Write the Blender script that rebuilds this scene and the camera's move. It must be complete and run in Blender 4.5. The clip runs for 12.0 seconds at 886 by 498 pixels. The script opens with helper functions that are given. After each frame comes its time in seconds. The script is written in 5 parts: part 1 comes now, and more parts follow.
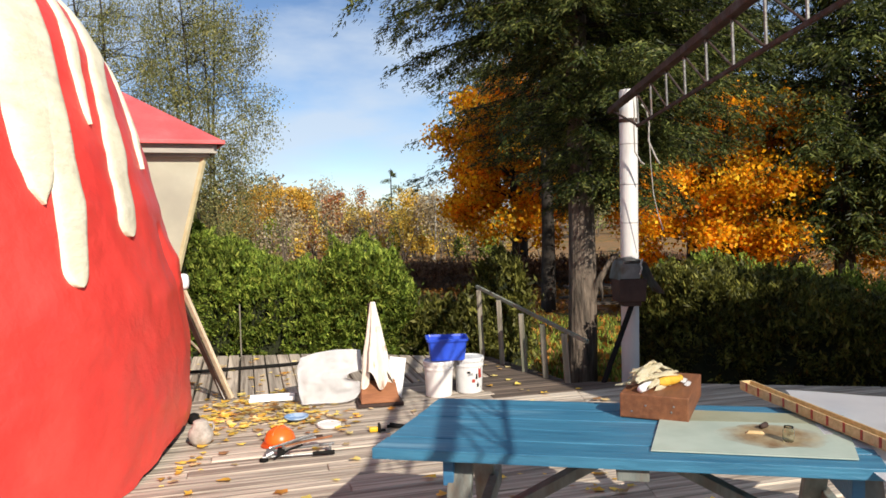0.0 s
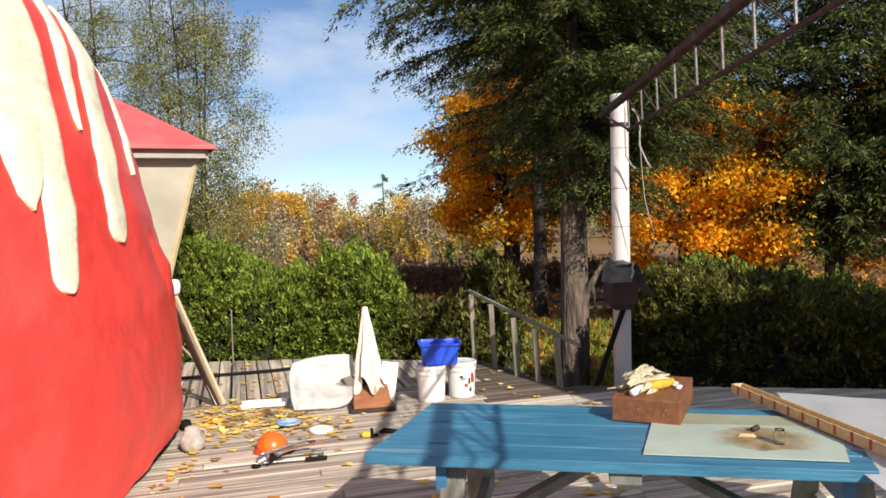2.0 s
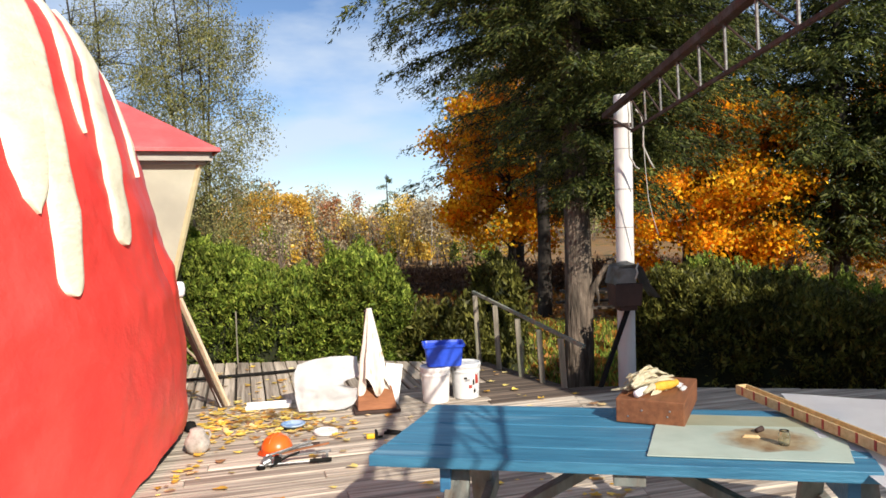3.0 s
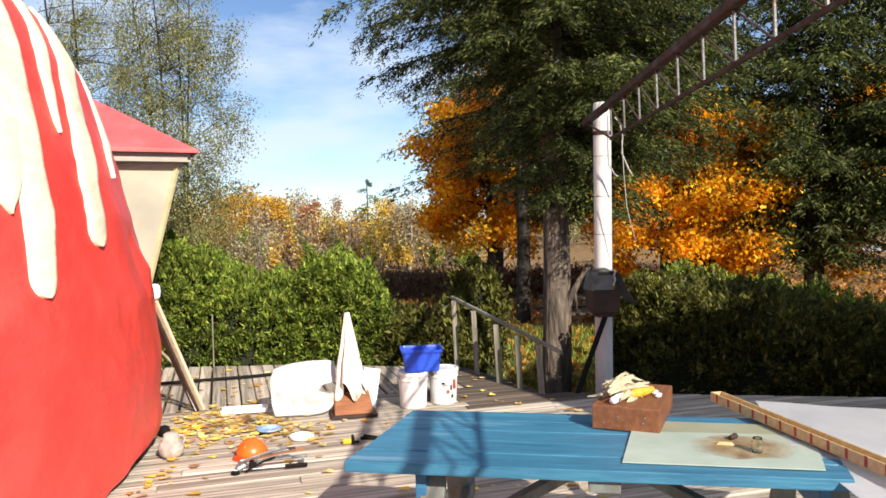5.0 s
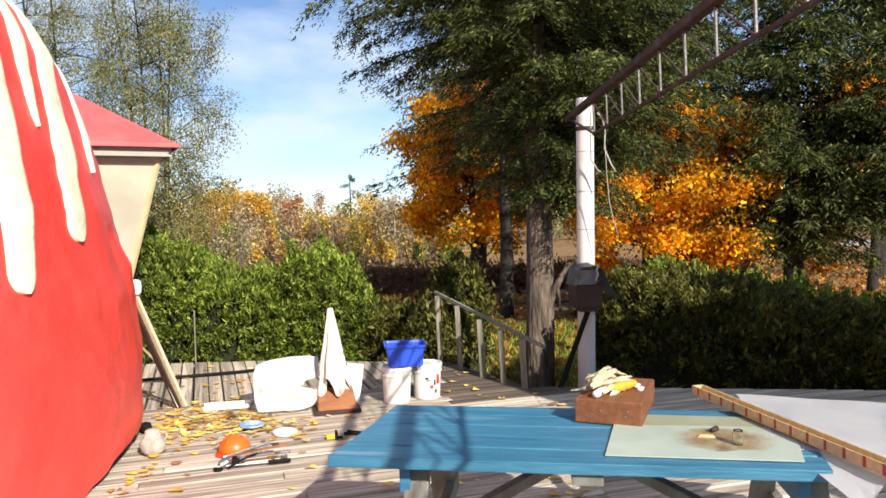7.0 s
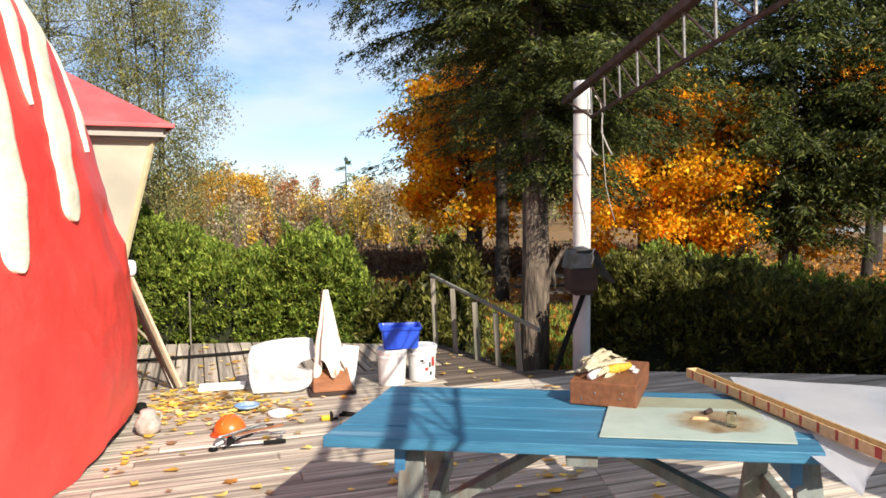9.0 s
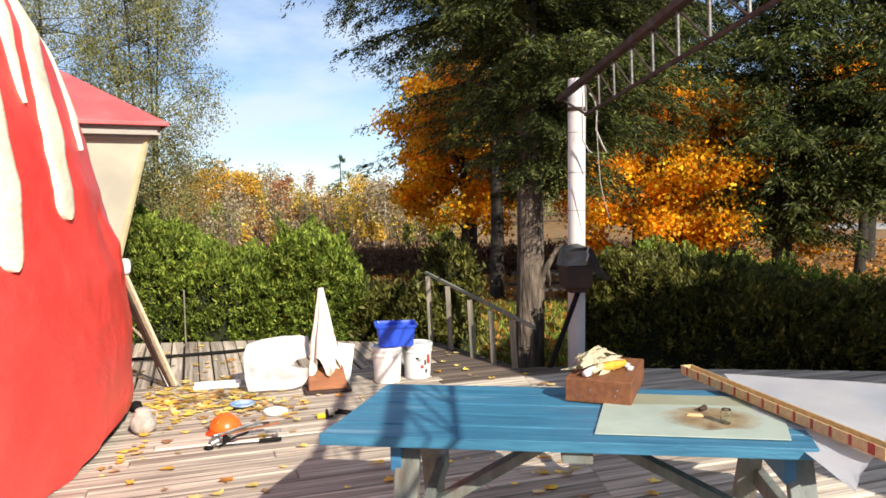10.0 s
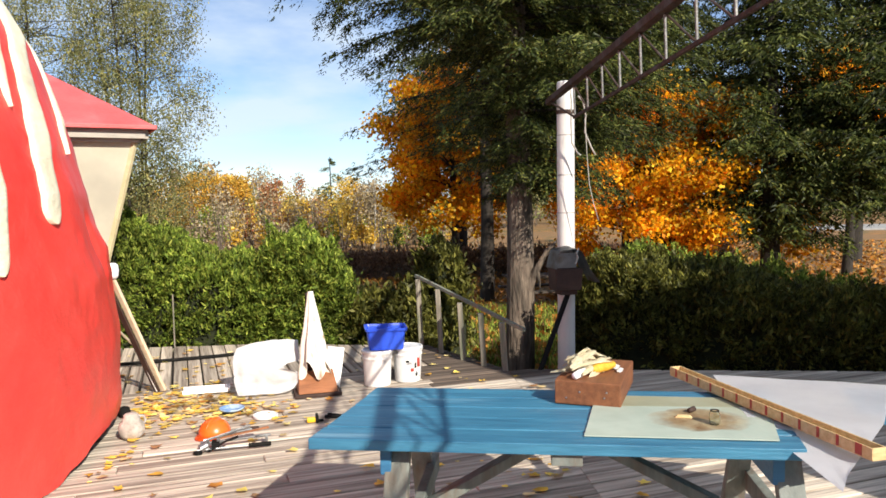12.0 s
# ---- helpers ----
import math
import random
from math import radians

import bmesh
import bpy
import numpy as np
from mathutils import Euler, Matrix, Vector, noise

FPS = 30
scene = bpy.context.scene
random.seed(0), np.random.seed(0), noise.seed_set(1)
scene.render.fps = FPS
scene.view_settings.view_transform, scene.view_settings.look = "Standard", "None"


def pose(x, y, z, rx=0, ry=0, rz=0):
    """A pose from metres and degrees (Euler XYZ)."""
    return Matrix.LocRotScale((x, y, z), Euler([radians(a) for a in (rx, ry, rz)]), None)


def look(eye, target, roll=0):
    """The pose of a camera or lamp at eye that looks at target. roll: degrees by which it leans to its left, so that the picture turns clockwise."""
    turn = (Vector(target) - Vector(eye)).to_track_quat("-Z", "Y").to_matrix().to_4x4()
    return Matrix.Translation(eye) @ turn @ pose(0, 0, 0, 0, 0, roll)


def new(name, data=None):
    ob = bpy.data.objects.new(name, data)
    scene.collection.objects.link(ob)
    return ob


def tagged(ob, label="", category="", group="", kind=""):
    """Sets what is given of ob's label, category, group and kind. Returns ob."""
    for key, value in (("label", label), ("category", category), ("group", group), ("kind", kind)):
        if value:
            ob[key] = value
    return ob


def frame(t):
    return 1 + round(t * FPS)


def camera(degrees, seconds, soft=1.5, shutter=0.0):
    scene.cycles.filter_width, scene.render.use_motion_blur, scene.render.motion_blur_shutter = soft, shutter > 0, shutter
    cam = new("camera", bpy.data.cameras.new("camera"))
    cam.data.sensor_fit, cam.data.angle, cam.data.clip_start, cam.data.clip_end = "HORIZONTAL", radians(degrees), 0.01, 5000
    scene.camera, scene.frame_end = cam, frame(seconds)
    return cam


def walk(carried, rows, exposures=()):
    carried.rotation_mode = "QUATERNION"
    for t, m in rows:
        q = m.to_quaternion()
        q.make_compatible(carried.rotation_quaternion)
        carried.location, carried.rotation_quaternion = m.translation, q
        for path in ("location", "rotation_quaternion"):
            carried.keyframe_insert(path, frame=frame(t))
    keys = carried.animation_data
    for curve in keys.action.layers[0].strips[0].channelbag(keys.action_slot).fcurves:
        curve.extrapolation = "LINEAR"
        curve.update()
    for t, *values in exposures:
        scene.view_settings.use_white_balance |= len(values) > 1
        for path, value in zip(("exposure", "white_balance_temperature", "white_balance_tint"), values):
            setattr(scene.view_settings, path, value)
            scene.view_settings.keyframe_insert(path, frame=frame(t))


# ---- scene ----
cam = camera(61.8, 12.0, soft=1.6)
PATH = [
    (0, (0.001, 0.006, 1.699), (-0.002, 2.003, 1.591), -1.3),
    (0.5, (-0.003, 0.0, 1.7), (-0.005, 1.997, 1.593), -1.2),
    (1, (-0.003, 0.003, 1.697), (0.005, 2.0, 1.595), -1.1),
    (1.5, (0.003, 0.005, 1.701), (0.02, 2.003, 1.602), -1.3),
    (2, (0.003, 0.004, 1.701), (0.021, 2.001, 1.604), -1.5),
    (2.5, (0.004, 0.002, 1.704), (0.017, 2.0, 1.608), -1.4),
    (3, (0.006, 0.0, 1.705), (0.013, 1.997, 1.611), -1.7),
    (5, (0.012, 0.004, 1.708), (0.074, 2.002, 1.625), -1.0),
    (5.5, (0.009, 0.002, 1.709), (0.08, 1.999, 1.632), -1.1),
    (6, (0.009, 0.003, 1.706), (0.088, 2.0, 1.628), -1.1),
    (6.5, (0.011, 0.006, 1.704), (0.105, 2.002, 1.615), -0.9),
    (7, (0.01, 0.004, 1.705), (0.117, 1.999, 1.609), -1.0),
    (9, (0.008, 0.013, 1.694), (0.126, 2.004, 1.554), -0.6),
    (9.5, (0.006, 0.012, 1.695), (0.13, 2.003, 1.551), -0.7),
    (10, (0.005, 0.008, 1.697), (0.137, 1.998, 1.55), -0.7),
    (10.5, (0.007, 0.008, 1.696), (0.147, 1.998, 1.555), -0.8),
    (11, (0.008, 0.009, 1.698), (0.154, 1.998, 1.561), -0.9),
    (11.5, (0.011, 0.009, 1.698), (0.164, 1.999, 1.561), -0.9),
    (12, (0.011, 0.009, 1.698), (0.169, 1.997, 1.558), -0.9),
]
walk(cam, [(t, look(eye, target, roll)) for t, eye, target, roll in PATH], exposures=[(0.0, 0.30), (3.0, 0.43), (5.0, 0.61), (7.0, 0.65), (9.0, 0.62), (12.0, 0.58)])

# ---- light ----
SUN_EL, SUN_AZ = radians(32.0), radians(180 - 26.8)   # azimuth from +y towards +x
world = bpy.data.worlds.new("sky")
scene.world = world
world.use_nodes = True
wn, wl = world.node_tree.nodes, world.node_tree.links
wn.clear()
w_out, w_bg, w_sky = wn.new("ShaderNodeOutputWorld"), wn.new("ShaderNodeBackground"), wn.new("ShaderNodeTexSky")
w_sky.sky_type, w_sky.sun_disc = "NISHITA", False
w_sky.sun_elevation, w_sky.sun_rotation = SUN_EL, SUN_AZ
w_sky.air_density, w_sky.dust_density, w_sky.ozone_density = 0.72, 0.05, 3.2
w_co, w_map, w_noise, w_ramp, w_mix = (wn.new("ShaderNodeTexCoord"), wn.new("ShaderNodeMapping"), wn.new("ShaderNodeTexNoise"),
                                       wn.new("ShaderNodeValToRGB"), wn.new("ShaderNodeMix"))
w_map.inputs["Scale"].default_value = (1.6, 1.6, 5.0)
w_map.inputs["Location"].default_value = (0.35, 0.2, 0.1)
w_noise.inputs["Scale"].default_value, w_noise.inputs["Detail"].default_value, w_noise.inputs["Roughness"].default_value = 2.2, 7, 0.55
w_ramp.color_ramp.elements[0].position, w_ramp.color_ramp.elements[0].color = 0.37, (0, 0, 0, 1)
w_ramp.color_ramp.elements[1].position, w_ramp.color_ramp.elements[1].color = 0.60, (0.75, 0.75, 0.75, 1)
w_mix.data_type = "RGBA"
w_mix.inputs[7].default_value = (5.7, 6.5, 7.5, 1)
wl.new(w_co.outputs["Generated"], w_map.inputs["Vector"])
wl.new(w_map.outputs[0], w_noise.inputs["Vector"])
wl.new(w_noise.outputs["Fac"], w_ramp.inputs[0])
wl.new(w_ramp.outputs[0], w_mix.inputs[0])
wl.new(w_sky.outputs[0], w_mix.inputs[6])
wl.new(w_mix.outputs[2], w_bg.inputs[0])
w_bg.inputs[1].default_value = 0.098
wl.new(w_bg.outputs[0], w_out.inputs[0])

sun = new("sun", bpy.data.lights.new("sun", "SUN"))
sun.data.energy, sun.data.angle, sun.data.color = 4.9, radians(0.53), (1.0, 0.925, 0.80)
SUN_DIR = Vector((math.sin(SUN_AZ) * math.cos(SUN_EL), math.cos(SUN_AZ) * math.cos(SUN_EL), math.sin(SUN_EL)))
sun.matrix_world = look(SUN_DIR * 30, (0, 0, 0))

# ---- materials ----


def surface(name, dark, light, rough=0.6, metal=0.0, scale=8.0, stretch=(1, 1, 1), bump=0.3, fine=60.0, contrast=(0.3, 0.7),
            spread="", stain=None, stain_scale=1.5, stain_range=(0.5, 0.7), distance=0.01, shift=0.0):
    """A grained surface between two colours, with fine relief and, if given, stains of a third colour."""
    m = bpy.data.materials.new(name)
    m.use_nodes = True
    n, l = m.node_tree.nodes, m.node_tree.links
    p = n["Principled BSDF"]
    p.inputs["Roughness"].default_value, p.inputs["Metallic"].default_value = rough, metal
    co, mp = n.new("ShaderNodeTexCoord"), n.new("ShaderNodeMapping")
    mp.inputs["Scale"].default_value = stretch
    l.new(co.outputs["Object"], mp.inputs["Vector"])
    vec = mp.outputs[0]
    info = None
    if spread == "object":
        info = n.new("ShaderNodeObjectInfo").outputs["Random"]
        mul, add = n.new("ShaderNodeMath"), n.new("ShaderNodeVectorMath")
        mul.operation, mul.inputs[1].default_value = "MULTIPLY", 37.0
        l.new(info, mul.inputs[0])
        l.new(vec, add.inputs[0])
        l.new(mul.outputs[0], add.inputs[1])
        vec = add.outputs[0]
    elif spread == "island":
        info = n.new("ShaderNodeNewGeometry").outputs["Random Per Island"]
    a = n.new("ShaderNodeTexNoise")
    a.inputs["Scale"].default_value, a.inputs["Detail"].default_value, a.inputs["Roughness"].default_value = scale, 8, 0.62
    l.new(vec, a.inputs["Vector"])
    r = n.new("ShaderNodeValToRGB")
    r.color_ramp.elements[0].position, r.color_ramp.elements[0].color = contrast[0], (*dark, 1)
    r.color_ramp.elements[1].position, r.color_ramp.elements[1].color = contrast[1], (*light, 1)
    l.new(a.outputs["Fac"], r.inputs[0])
    colour = r.outputs[0]
    if stain:
        b = n.new("ShaderNodeTexNoise")
        b.inputs["Scale"].default_value, b.inputs["Detail"].default_value = stain_scale, 6
        l.new(vec, b.inputs["Vector"])
        rb, mx = n.new("ShaderNodeMapRange"), n.new("ShaderNodeMix")
        rb.inputs[1].default_value, rb.inputs[2].default_value = stain_range
        mx.data_type = "RGBA"
        mx.inputs[7].default_value = (*stain, 1)
        l.new(b.outputs["Fac"], rb.inputs[0])
        l.new(rb.outputs[0], mx.inputs[0])
        l.new(colour, mx.inputs[6])
        colour = mx.outputs[2]
    if info and shift:
        hs, mr = n.new("ShaderNodeHueSaturation"), n.new("ShaderNodeMapRange")
        mr.inputs[3].default_value, mr.inputs[4].default_value = 1 - shift, 1 + shift
        l.new(info, mr.inputs[0])
        l.new(mr.outputs[0], hs.inputs["Value"])
        l.new(colour, hs.inputs["Color"])
        colour = hs.outputs[0]
    l.new(colour, p.inputs["Base Color"])
    if bump:
        f, bp = n.new("ShaderNodeTexNoise"), n.new("ShaderNodeBump")
        f.inputs["Scale"].default_value, f.inputs["Detail"].default_value = fine, 5
        l.new(vec, f.inputs["Vector"])
        bp.inputs["Strength"].default_value, bp.inputs["Distance"].default_value = bump, distance
        l.new(f.outputs["Fac"], bp.inputs["Height"])
        l.new(bp.outputs[0], p.inputs["Normal"])
    return m


def foliage(name, colours, through_light=0.35, rough=0.55, mottle=5.0):
    """Leaves: each takes its colour from a ramp by chance, and lets some light through."""
    m = bpy.data.materials.new(name)
    m.use_nodes = True
    n, l = m.node_tree.nodes, m.node_tree.links
    p, out = n["Principled BSDF"], n["Material Output"]
    p.inputs["Roughness"].default_value = rough
    p.inputs["Specular IOR Level"].default_value = 0.25
    g, r = n.new("ShaderNodeNewGeometry"), n.new("ShaderNodeValToRGB")
    e = r.color_ramp.elements
    e[0].position, e[0].color = 0.0, (*colours[0], 1)
    e[1].position, e[1].color = 1.0, (*colours[-1], 1)
    for i, c in enumerate(colours[1:-1]):
        e.new((i + 1) / (len(colours) - 1)).color = (*c, 1)
    l.new(g.outputs["Random Per Island"], r.inputs[0])
    co, big, hs, mr = n.new("ShaderNodeTexCoord"), n.new("ShaderNodeTexNoise"), n.new("ShaderNodeHueSaturation"), n.new("ShaderNodeMapRange")
    big.inputs["Scale"].default_value, big.inputs["Detail"].default_value = 1.1, 3
    mr.inputs[1].default_value, mr.inputs[2].default_value, mr.inputs[3].default_value, mr.inputs[4].default_value = 0.3, 0.7, 0.7, 1.3
    l.new(co.outputs["Object"], big.inputs["Vector"])
    l.new(big.outputs["Fac"], mr.inputs[0])
    tuft, mt, mul = n.new("ShaderNodeTexNoise"), n.new("ShaderNodeMapRange"), n.new("ShaderNodeMath")
    tuft.inputs["Scale"].default_value, tuft.inputs["Detail"].default_value = mottle, 2
    mt.inputs[1].default_value, mt.inputs[2].default_value, mt.inputs[3].default_value, mt.inputs[4].default_value = 0.34, 0.66, 0.45, 1.5
    mul.operation = "MULTIPLY"
    l.new(co.outputs["Object"], tuft.inputs["Vector"])
    l.new(tuft.outputs["Fac"], mt.inputs[0])
    l.new(mr.outputs[0], mul.inputs[0])
    l.new(mt.outputs[0], mul.inputs[1])
    l.new(mul.outputs[0], hs.inputs["Value"])
    l.new(r.outputs[0], hs.inputs["Color"])
    l.new(hs.outputs[0], p.inputs["Base Color"])
    t, mx = n.new("ShaderNodeBsdfTranslucent"), n.new("ShaderNodeMixShader")
    l.new(hs.outputs[0], t.inputs["Color"])
    mx.inputs[0].default_value = through_light
    l.new(p.outputs[0], mx.inputs[1])
    l.new(t.outputs[0], mx.inputs[2])
    l.new(mx.outputs[0], out.inputs["Surface"])
    return m


M_BOARD = surface("weathered_deck_wood", (0.14, 0.105, 0.080), (0.60, 0.515, 0.42), 0.85, scale=2.0, stretch=(0.40, 11, 11), bump=0.8, fine=3.5,
                  contrast=(0.31, 0.58), spread="object", stain=(0.21, 0.165, 0.13), stain_scale=0.6, stain_range=(0.50, 0.74), distance=0.02, shift=0.24)
# deck wood taken darker brown: shade on the rear right boards in their colour
M_SHADEBOARD = surface("shade_browned_deck_wood", (0.042, 0.029, 0.022), (0.150, 0.110, 0.084), 0.85, scale=2.0, stretch=(0.40, 11, 11), bump=0.8, fine=3.5,
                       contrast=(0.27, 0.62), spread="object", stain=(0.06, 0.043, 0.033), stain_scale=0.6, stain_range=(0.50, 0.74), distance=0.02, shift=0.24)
M_DARKWOOD = surface("dark_timber", (0.03, 0.024, 0.018), (0.09, 0.07, 0.055), 0.9, scale=5, stretch=(1, 8, 8))
M_RED = surface("red_paint_on_canvas", (0.75, 0.054, 0.042), (0.85, 0.080, 0.064), 0.46, scale=1.6, bump=0.35, fine=5.5, contrast=(0.3, 0.75),
                stain=(0.70, 0.046, 0.038), stain_scale=1.8, stain_range=(0.46, 0.68), distance=0.06)
M_CREAM = surface("cream_paint", (0.76, 0.68, 0.48), (0.90, 0.83, 0.65), 0.55, scale=3.0, stretch=(1, 1, 2.5), bump=0.4, fine=14.0,
                  stain=(0.54, 0.48, 0.37), stain_scale=2.8, stain_range=(0.56, 0.80), distance=0.02)
M_ROOF = surface("red_roofing", (0.56, 0.08, 0.085), (0.70, 0.14, 0.14), 0.55, scale=4, bump=0.4, fine=40, stain=(0.45, 0.08, 0.08))
M_WALL = surface("beige_panel", (0.50, 0.47, 0.36), (0.58, 0.55, 0.44), 0.7, scale=3, bump=0.15, fine=80, stain=(0.44, 0.41, 0.33), stain_scale=1.2)
M_TRIM = surface("cream_trim", (0.62, 0.52, 0.30), (0.75, 0.66, 0.42), 0.6, scale=9, bump=0.2)
M_FASCIA = surface("grey_fascia", (0.36, 0.33, 0.29), (0.46, 0.42, 0.36), 0.7, scale=6, stretch=(1, 6, 6), bump=0.3)
M_BLUE = surface("worn_blue_paint", (0.026, 0.125, 0.225), (0.062, 0.235, 0.37), 0.42, scale=3.0, stretch=(0.9, 9, 9), bump=0.5, fine=8, spread="object",
                 stain=(0.22, 0.40, 0.52), stain_scale=1.0, stain_range=(0.60, 0.80), shift=0.08)
M_BLUE2 = surface("blue_edge_paint", (0.03, 0.13, 0.26), (0.05, 0.20, 0.36), 0.5, scale=6, stretch=(0.8, 6, 6), bump=0.4, fine=10)
M_GREYPAINT = surface("grey_green_paint", (0.12, 0.14, 0.13), (0.23, 0.25, 0.23), 0.7, scale=5, stretch=(4, 4, 0.8), bump=0.4, fine=12, spread="object",
                      stain=(0.15, 0.12, 0.09), stain_scale=3)
M_BOARDPALE = surface("pale_green_board", (0.34, 0.40, 0.34), (0.44, 0.50, 0.43), 0.5, scale=5, bump=0.1, fine=50, stain=(0.36, 0.36, 0.25), stain_scale=1.6,
                      stain_range=(0.55, 0.8))
M_OLIVE = surface("olive_grey_strip", (0.27, 0.275, 0.19), (0.36, 0.36, 0.26), 0.5, scale=5, bump=0.1, fine=50, stain=(0.30, 0.28, 0.18), stain_scale=3)
M_STAIN = surface("brown_glue_stain", (0.17, 0.09, 0.035), (0.38, 0.31, 0.19), 0.5, scale=9, bump=0.25, fine=40, contrast=(0.35, 0.65))


def fade_out(m, edge, radius):
    """Lets a stain run out into the colour of its board towards its rim."""
    n, l = m.node_tree.nodes, m.node_tree.links
    p = n["Principled BSDF"]
    colour = p.inputs["Base Color"].links[0].from_socket
    co, ln, wob, add, mr, mx = (n.new("ShaderNodeTexCoord"), n.new("ShaderNodeVectorMath"), n.new("ShaderNodeTexNoise"), n.new("ShaderNodeMath"),
                                n.new("ShaderNodeMapRange"), n.new("ShaderNodeMix"))
    ln.operation, add.operation, mx.data_type = "LENGTH", "MULTIPLY_ADD", "RGBA"
    wob.inputs["Scale"].default_value, wob.inputs["Detail"].default_value = 14, 5
    add.inputs[1].default_value = 0.12
    mr.inputs[1].default_value, mr.inputs[2].default_value = radius * 0.55 + 0.06, radius + 0.06
    mx.inputs[7].default_value = (*edge, 1)
    l.new(co.outputs["Object"], ln.inputs[0])
    l.new(co.outputs["Object"], wob.inputs["Vector"])
    l.new(wob.outputs["Fac"], add.inputs[0])
    l.new(ln.outputs["Value"], add.inputs[2])
    l.new(add.outputs[0], mr.inputs[0])
    l.new(mr.outputs[0], mx.inputs[0])
    l.new(colour, mx.inputs[6])
    l.new(mx.outputs[2], p.inputs["Base Color"])


fade_out(M_STAIN, (0.39, 0.44, 0.375), 0.215)
M_BOX = surface("reddish_brown_timber", (0.12, 0.042, 0.016), (0.25, 0.095, 0.038), 0.6, scale=4, stretch=(8, 1, 8), bump=0.12, fine=10,
                stain=(0.22, 0.12, 0.06), stain_scale=5, stain_range=(0.62, 0.85))
M_HUSK = surface("dry_corn_husk", (0.80, 0.68, 0.42), (0.95, 0.90, 0.72), 0.7, scale=10, stretch=(1, 6, 6), bump=0.6, fine=20, spread="island", shift=0.15)
M_CORN = surface("yellow_kernels", (0.62, 0.30, 0.02), (0.85, 0.52, 0.05), 0.5, scale=40, bump=0.8, fine=120)
M_BAMBOO = surface("light_raw_wood", (0.50, 0.33, 0.14), (0.70, 0.52, 0.28), 0.6, scale=5, stretch=(8, 0.8, 8), bump=0.3, fine=20)
M_REDBAND = surface("red_tape", (0.28, 0.03, 0.02), (0.45, 0.06, 0.04), 0.5, scale=20, bump=0.2)
M_WHITE = surface("white_foam", (0.82, 0.82, 0.82), (0.88, 0.88, 0.88), 0.6, scale=6, bump=0.2, fine=70, stain=(0.76, 0.75, 0.72), stain_scale=3, stain_range=(0.62, 0.8))
M_PAPER = surface("white_sheet_material", (0.70, 0.70, 0.74), (0.80, 0.80, 0.83), 0.45, scale=4, bump=0.1, fine=40)
M_CLOTH = surface("soiled_white_cloth", (0.66, 0.60, 0.50), (0.86, 0.82, 0.74), 0.85, scale=9, stretch=(2.2, 2.2, 0.7), bump=0.5, fine=40, stain=(0.36, 0.23, 0.13), stain_scale=7.5,
                  stain_range=(0.57, 0.70))
M_PLINTH = surface("brown_varnished_board", (0.20, 0.07, 0.025), (0.36, 0.14, 0.055), 0.5, scale=6, stretch=(1, 6, 1), bump=0.3)
M_PAIL = surface("white_plastic", (0.72, 0.68, 0.66), (0.80, 0.77, 0.75), 0.4, scale=7, bump=0.08, fine=40, stain=(0.62, 0.55, 0.50), stain_scale=5, stain_range=(0.6, 0.85))
M_PAIL2 = surface("paint_spattered_plastic", (0.60, 0.60, 0.60), (0.76, 0.76, 0.75), 0.45, scale=9, bump=0.15, stain=(0.25, 0.25, 0.26), stain_scale=11, stain_range=(0.6, 0.68))
M_BIN = surface("blue_plastic", (0.012, 0.055, 0.52), (0.03, 0.10, 0.68), 0.38, scale=5, bump=0.08, fine=60)
M_PVC = surface("white_pipe", (0.60, 0.58, 0.55), (0.76, 0.74, 0.71), 0.42, scale=3, stretch=(3, 3, 0.6), bump=0.1, stain=(0.42, 0.38, 0.34), stain_scale=2.5, stain_range=(0.6, 0.8))
M_PVCDIRT = surface("pipe_seam", (0.25, 0.22, 0.2), (0.35, 0.32, 0.3), 0.6)
M_RUST = surface("rusty_iron", (0.018, 0.010, 0.007), (0.070, 0.033, 0.019), 0.9, 0.0, scale=14, bump=0.6, fine=50, stain=(0.07, 0.06, 0.055), stain_scale=8)
M_GALV = surface("dull_galvanised_rod", (0.12, 0.115, 0.11), (0.24, 0.235, 0.22), 0.5, 0.5, scale=20, bump=0.3, stain=(0.13, 0.07, 0.04), stain_scale=7)
M_TIN = surface("dented_tin", (0.20, 0.21, 0.22), (0.34, 0.35, 0.36), 0.45, 0.7, scale=7, bump=0.4, fine=25, stain=(0.18, 0.13, 0.10), stain_scale=6)
# brown taken darker to hold the tin cover's shade on the nest box
M_BROWN = surface("dark_brown_paint_and_shade", (0.03, 0.015, 0.011), (0.065, 0.034, 0.025), 0.75, scale=6, bump=0.4)
M_BLACK = surface("black_iron", (0.006, 0.006, 0.006), (0.016, 0.015, 0.014), 0.8, 0.0, scale=14, bump=0.3)
M_BLACK.node_tree.nodes["Principled BSDF"].inputs["Specular IOR Level"].default_value = 0.12
M_CORD = surface("pale_cord", (0.34, 0.32, 0.28), (0.52, 0.49, 0.44), 0.9, scale=40, bump=0.5)
M_GREYWOOD = surface("silvered_rail_wood", (0.14, 0.12, 0.09), (0.36, 0.32, 0.25), 0.85, scale=4, stretch=(8, 8, 0.8), bump=0.7, fine=9, spread="object",
                     stain=(0.14, 0.15, 0.10), stain_scale=2.5)
M_RAILTOP = surface("faded_green_rail", (0.10, 0.12, 0.10), (0.26, 0.27, 0.22), 0.8, scale=5, stretch=(0.8, 8, 8), bump=0.6, fine=9, stain=(0.25, 0.2, 0.15))
M_PLANK = surface("bare_pine", (0.60, 0.46, 0.31), (0.80, 0.68, 0.50), 0.7, scale=5, stretch=(8, 8, 0.8), bump=0.4, fine=12)
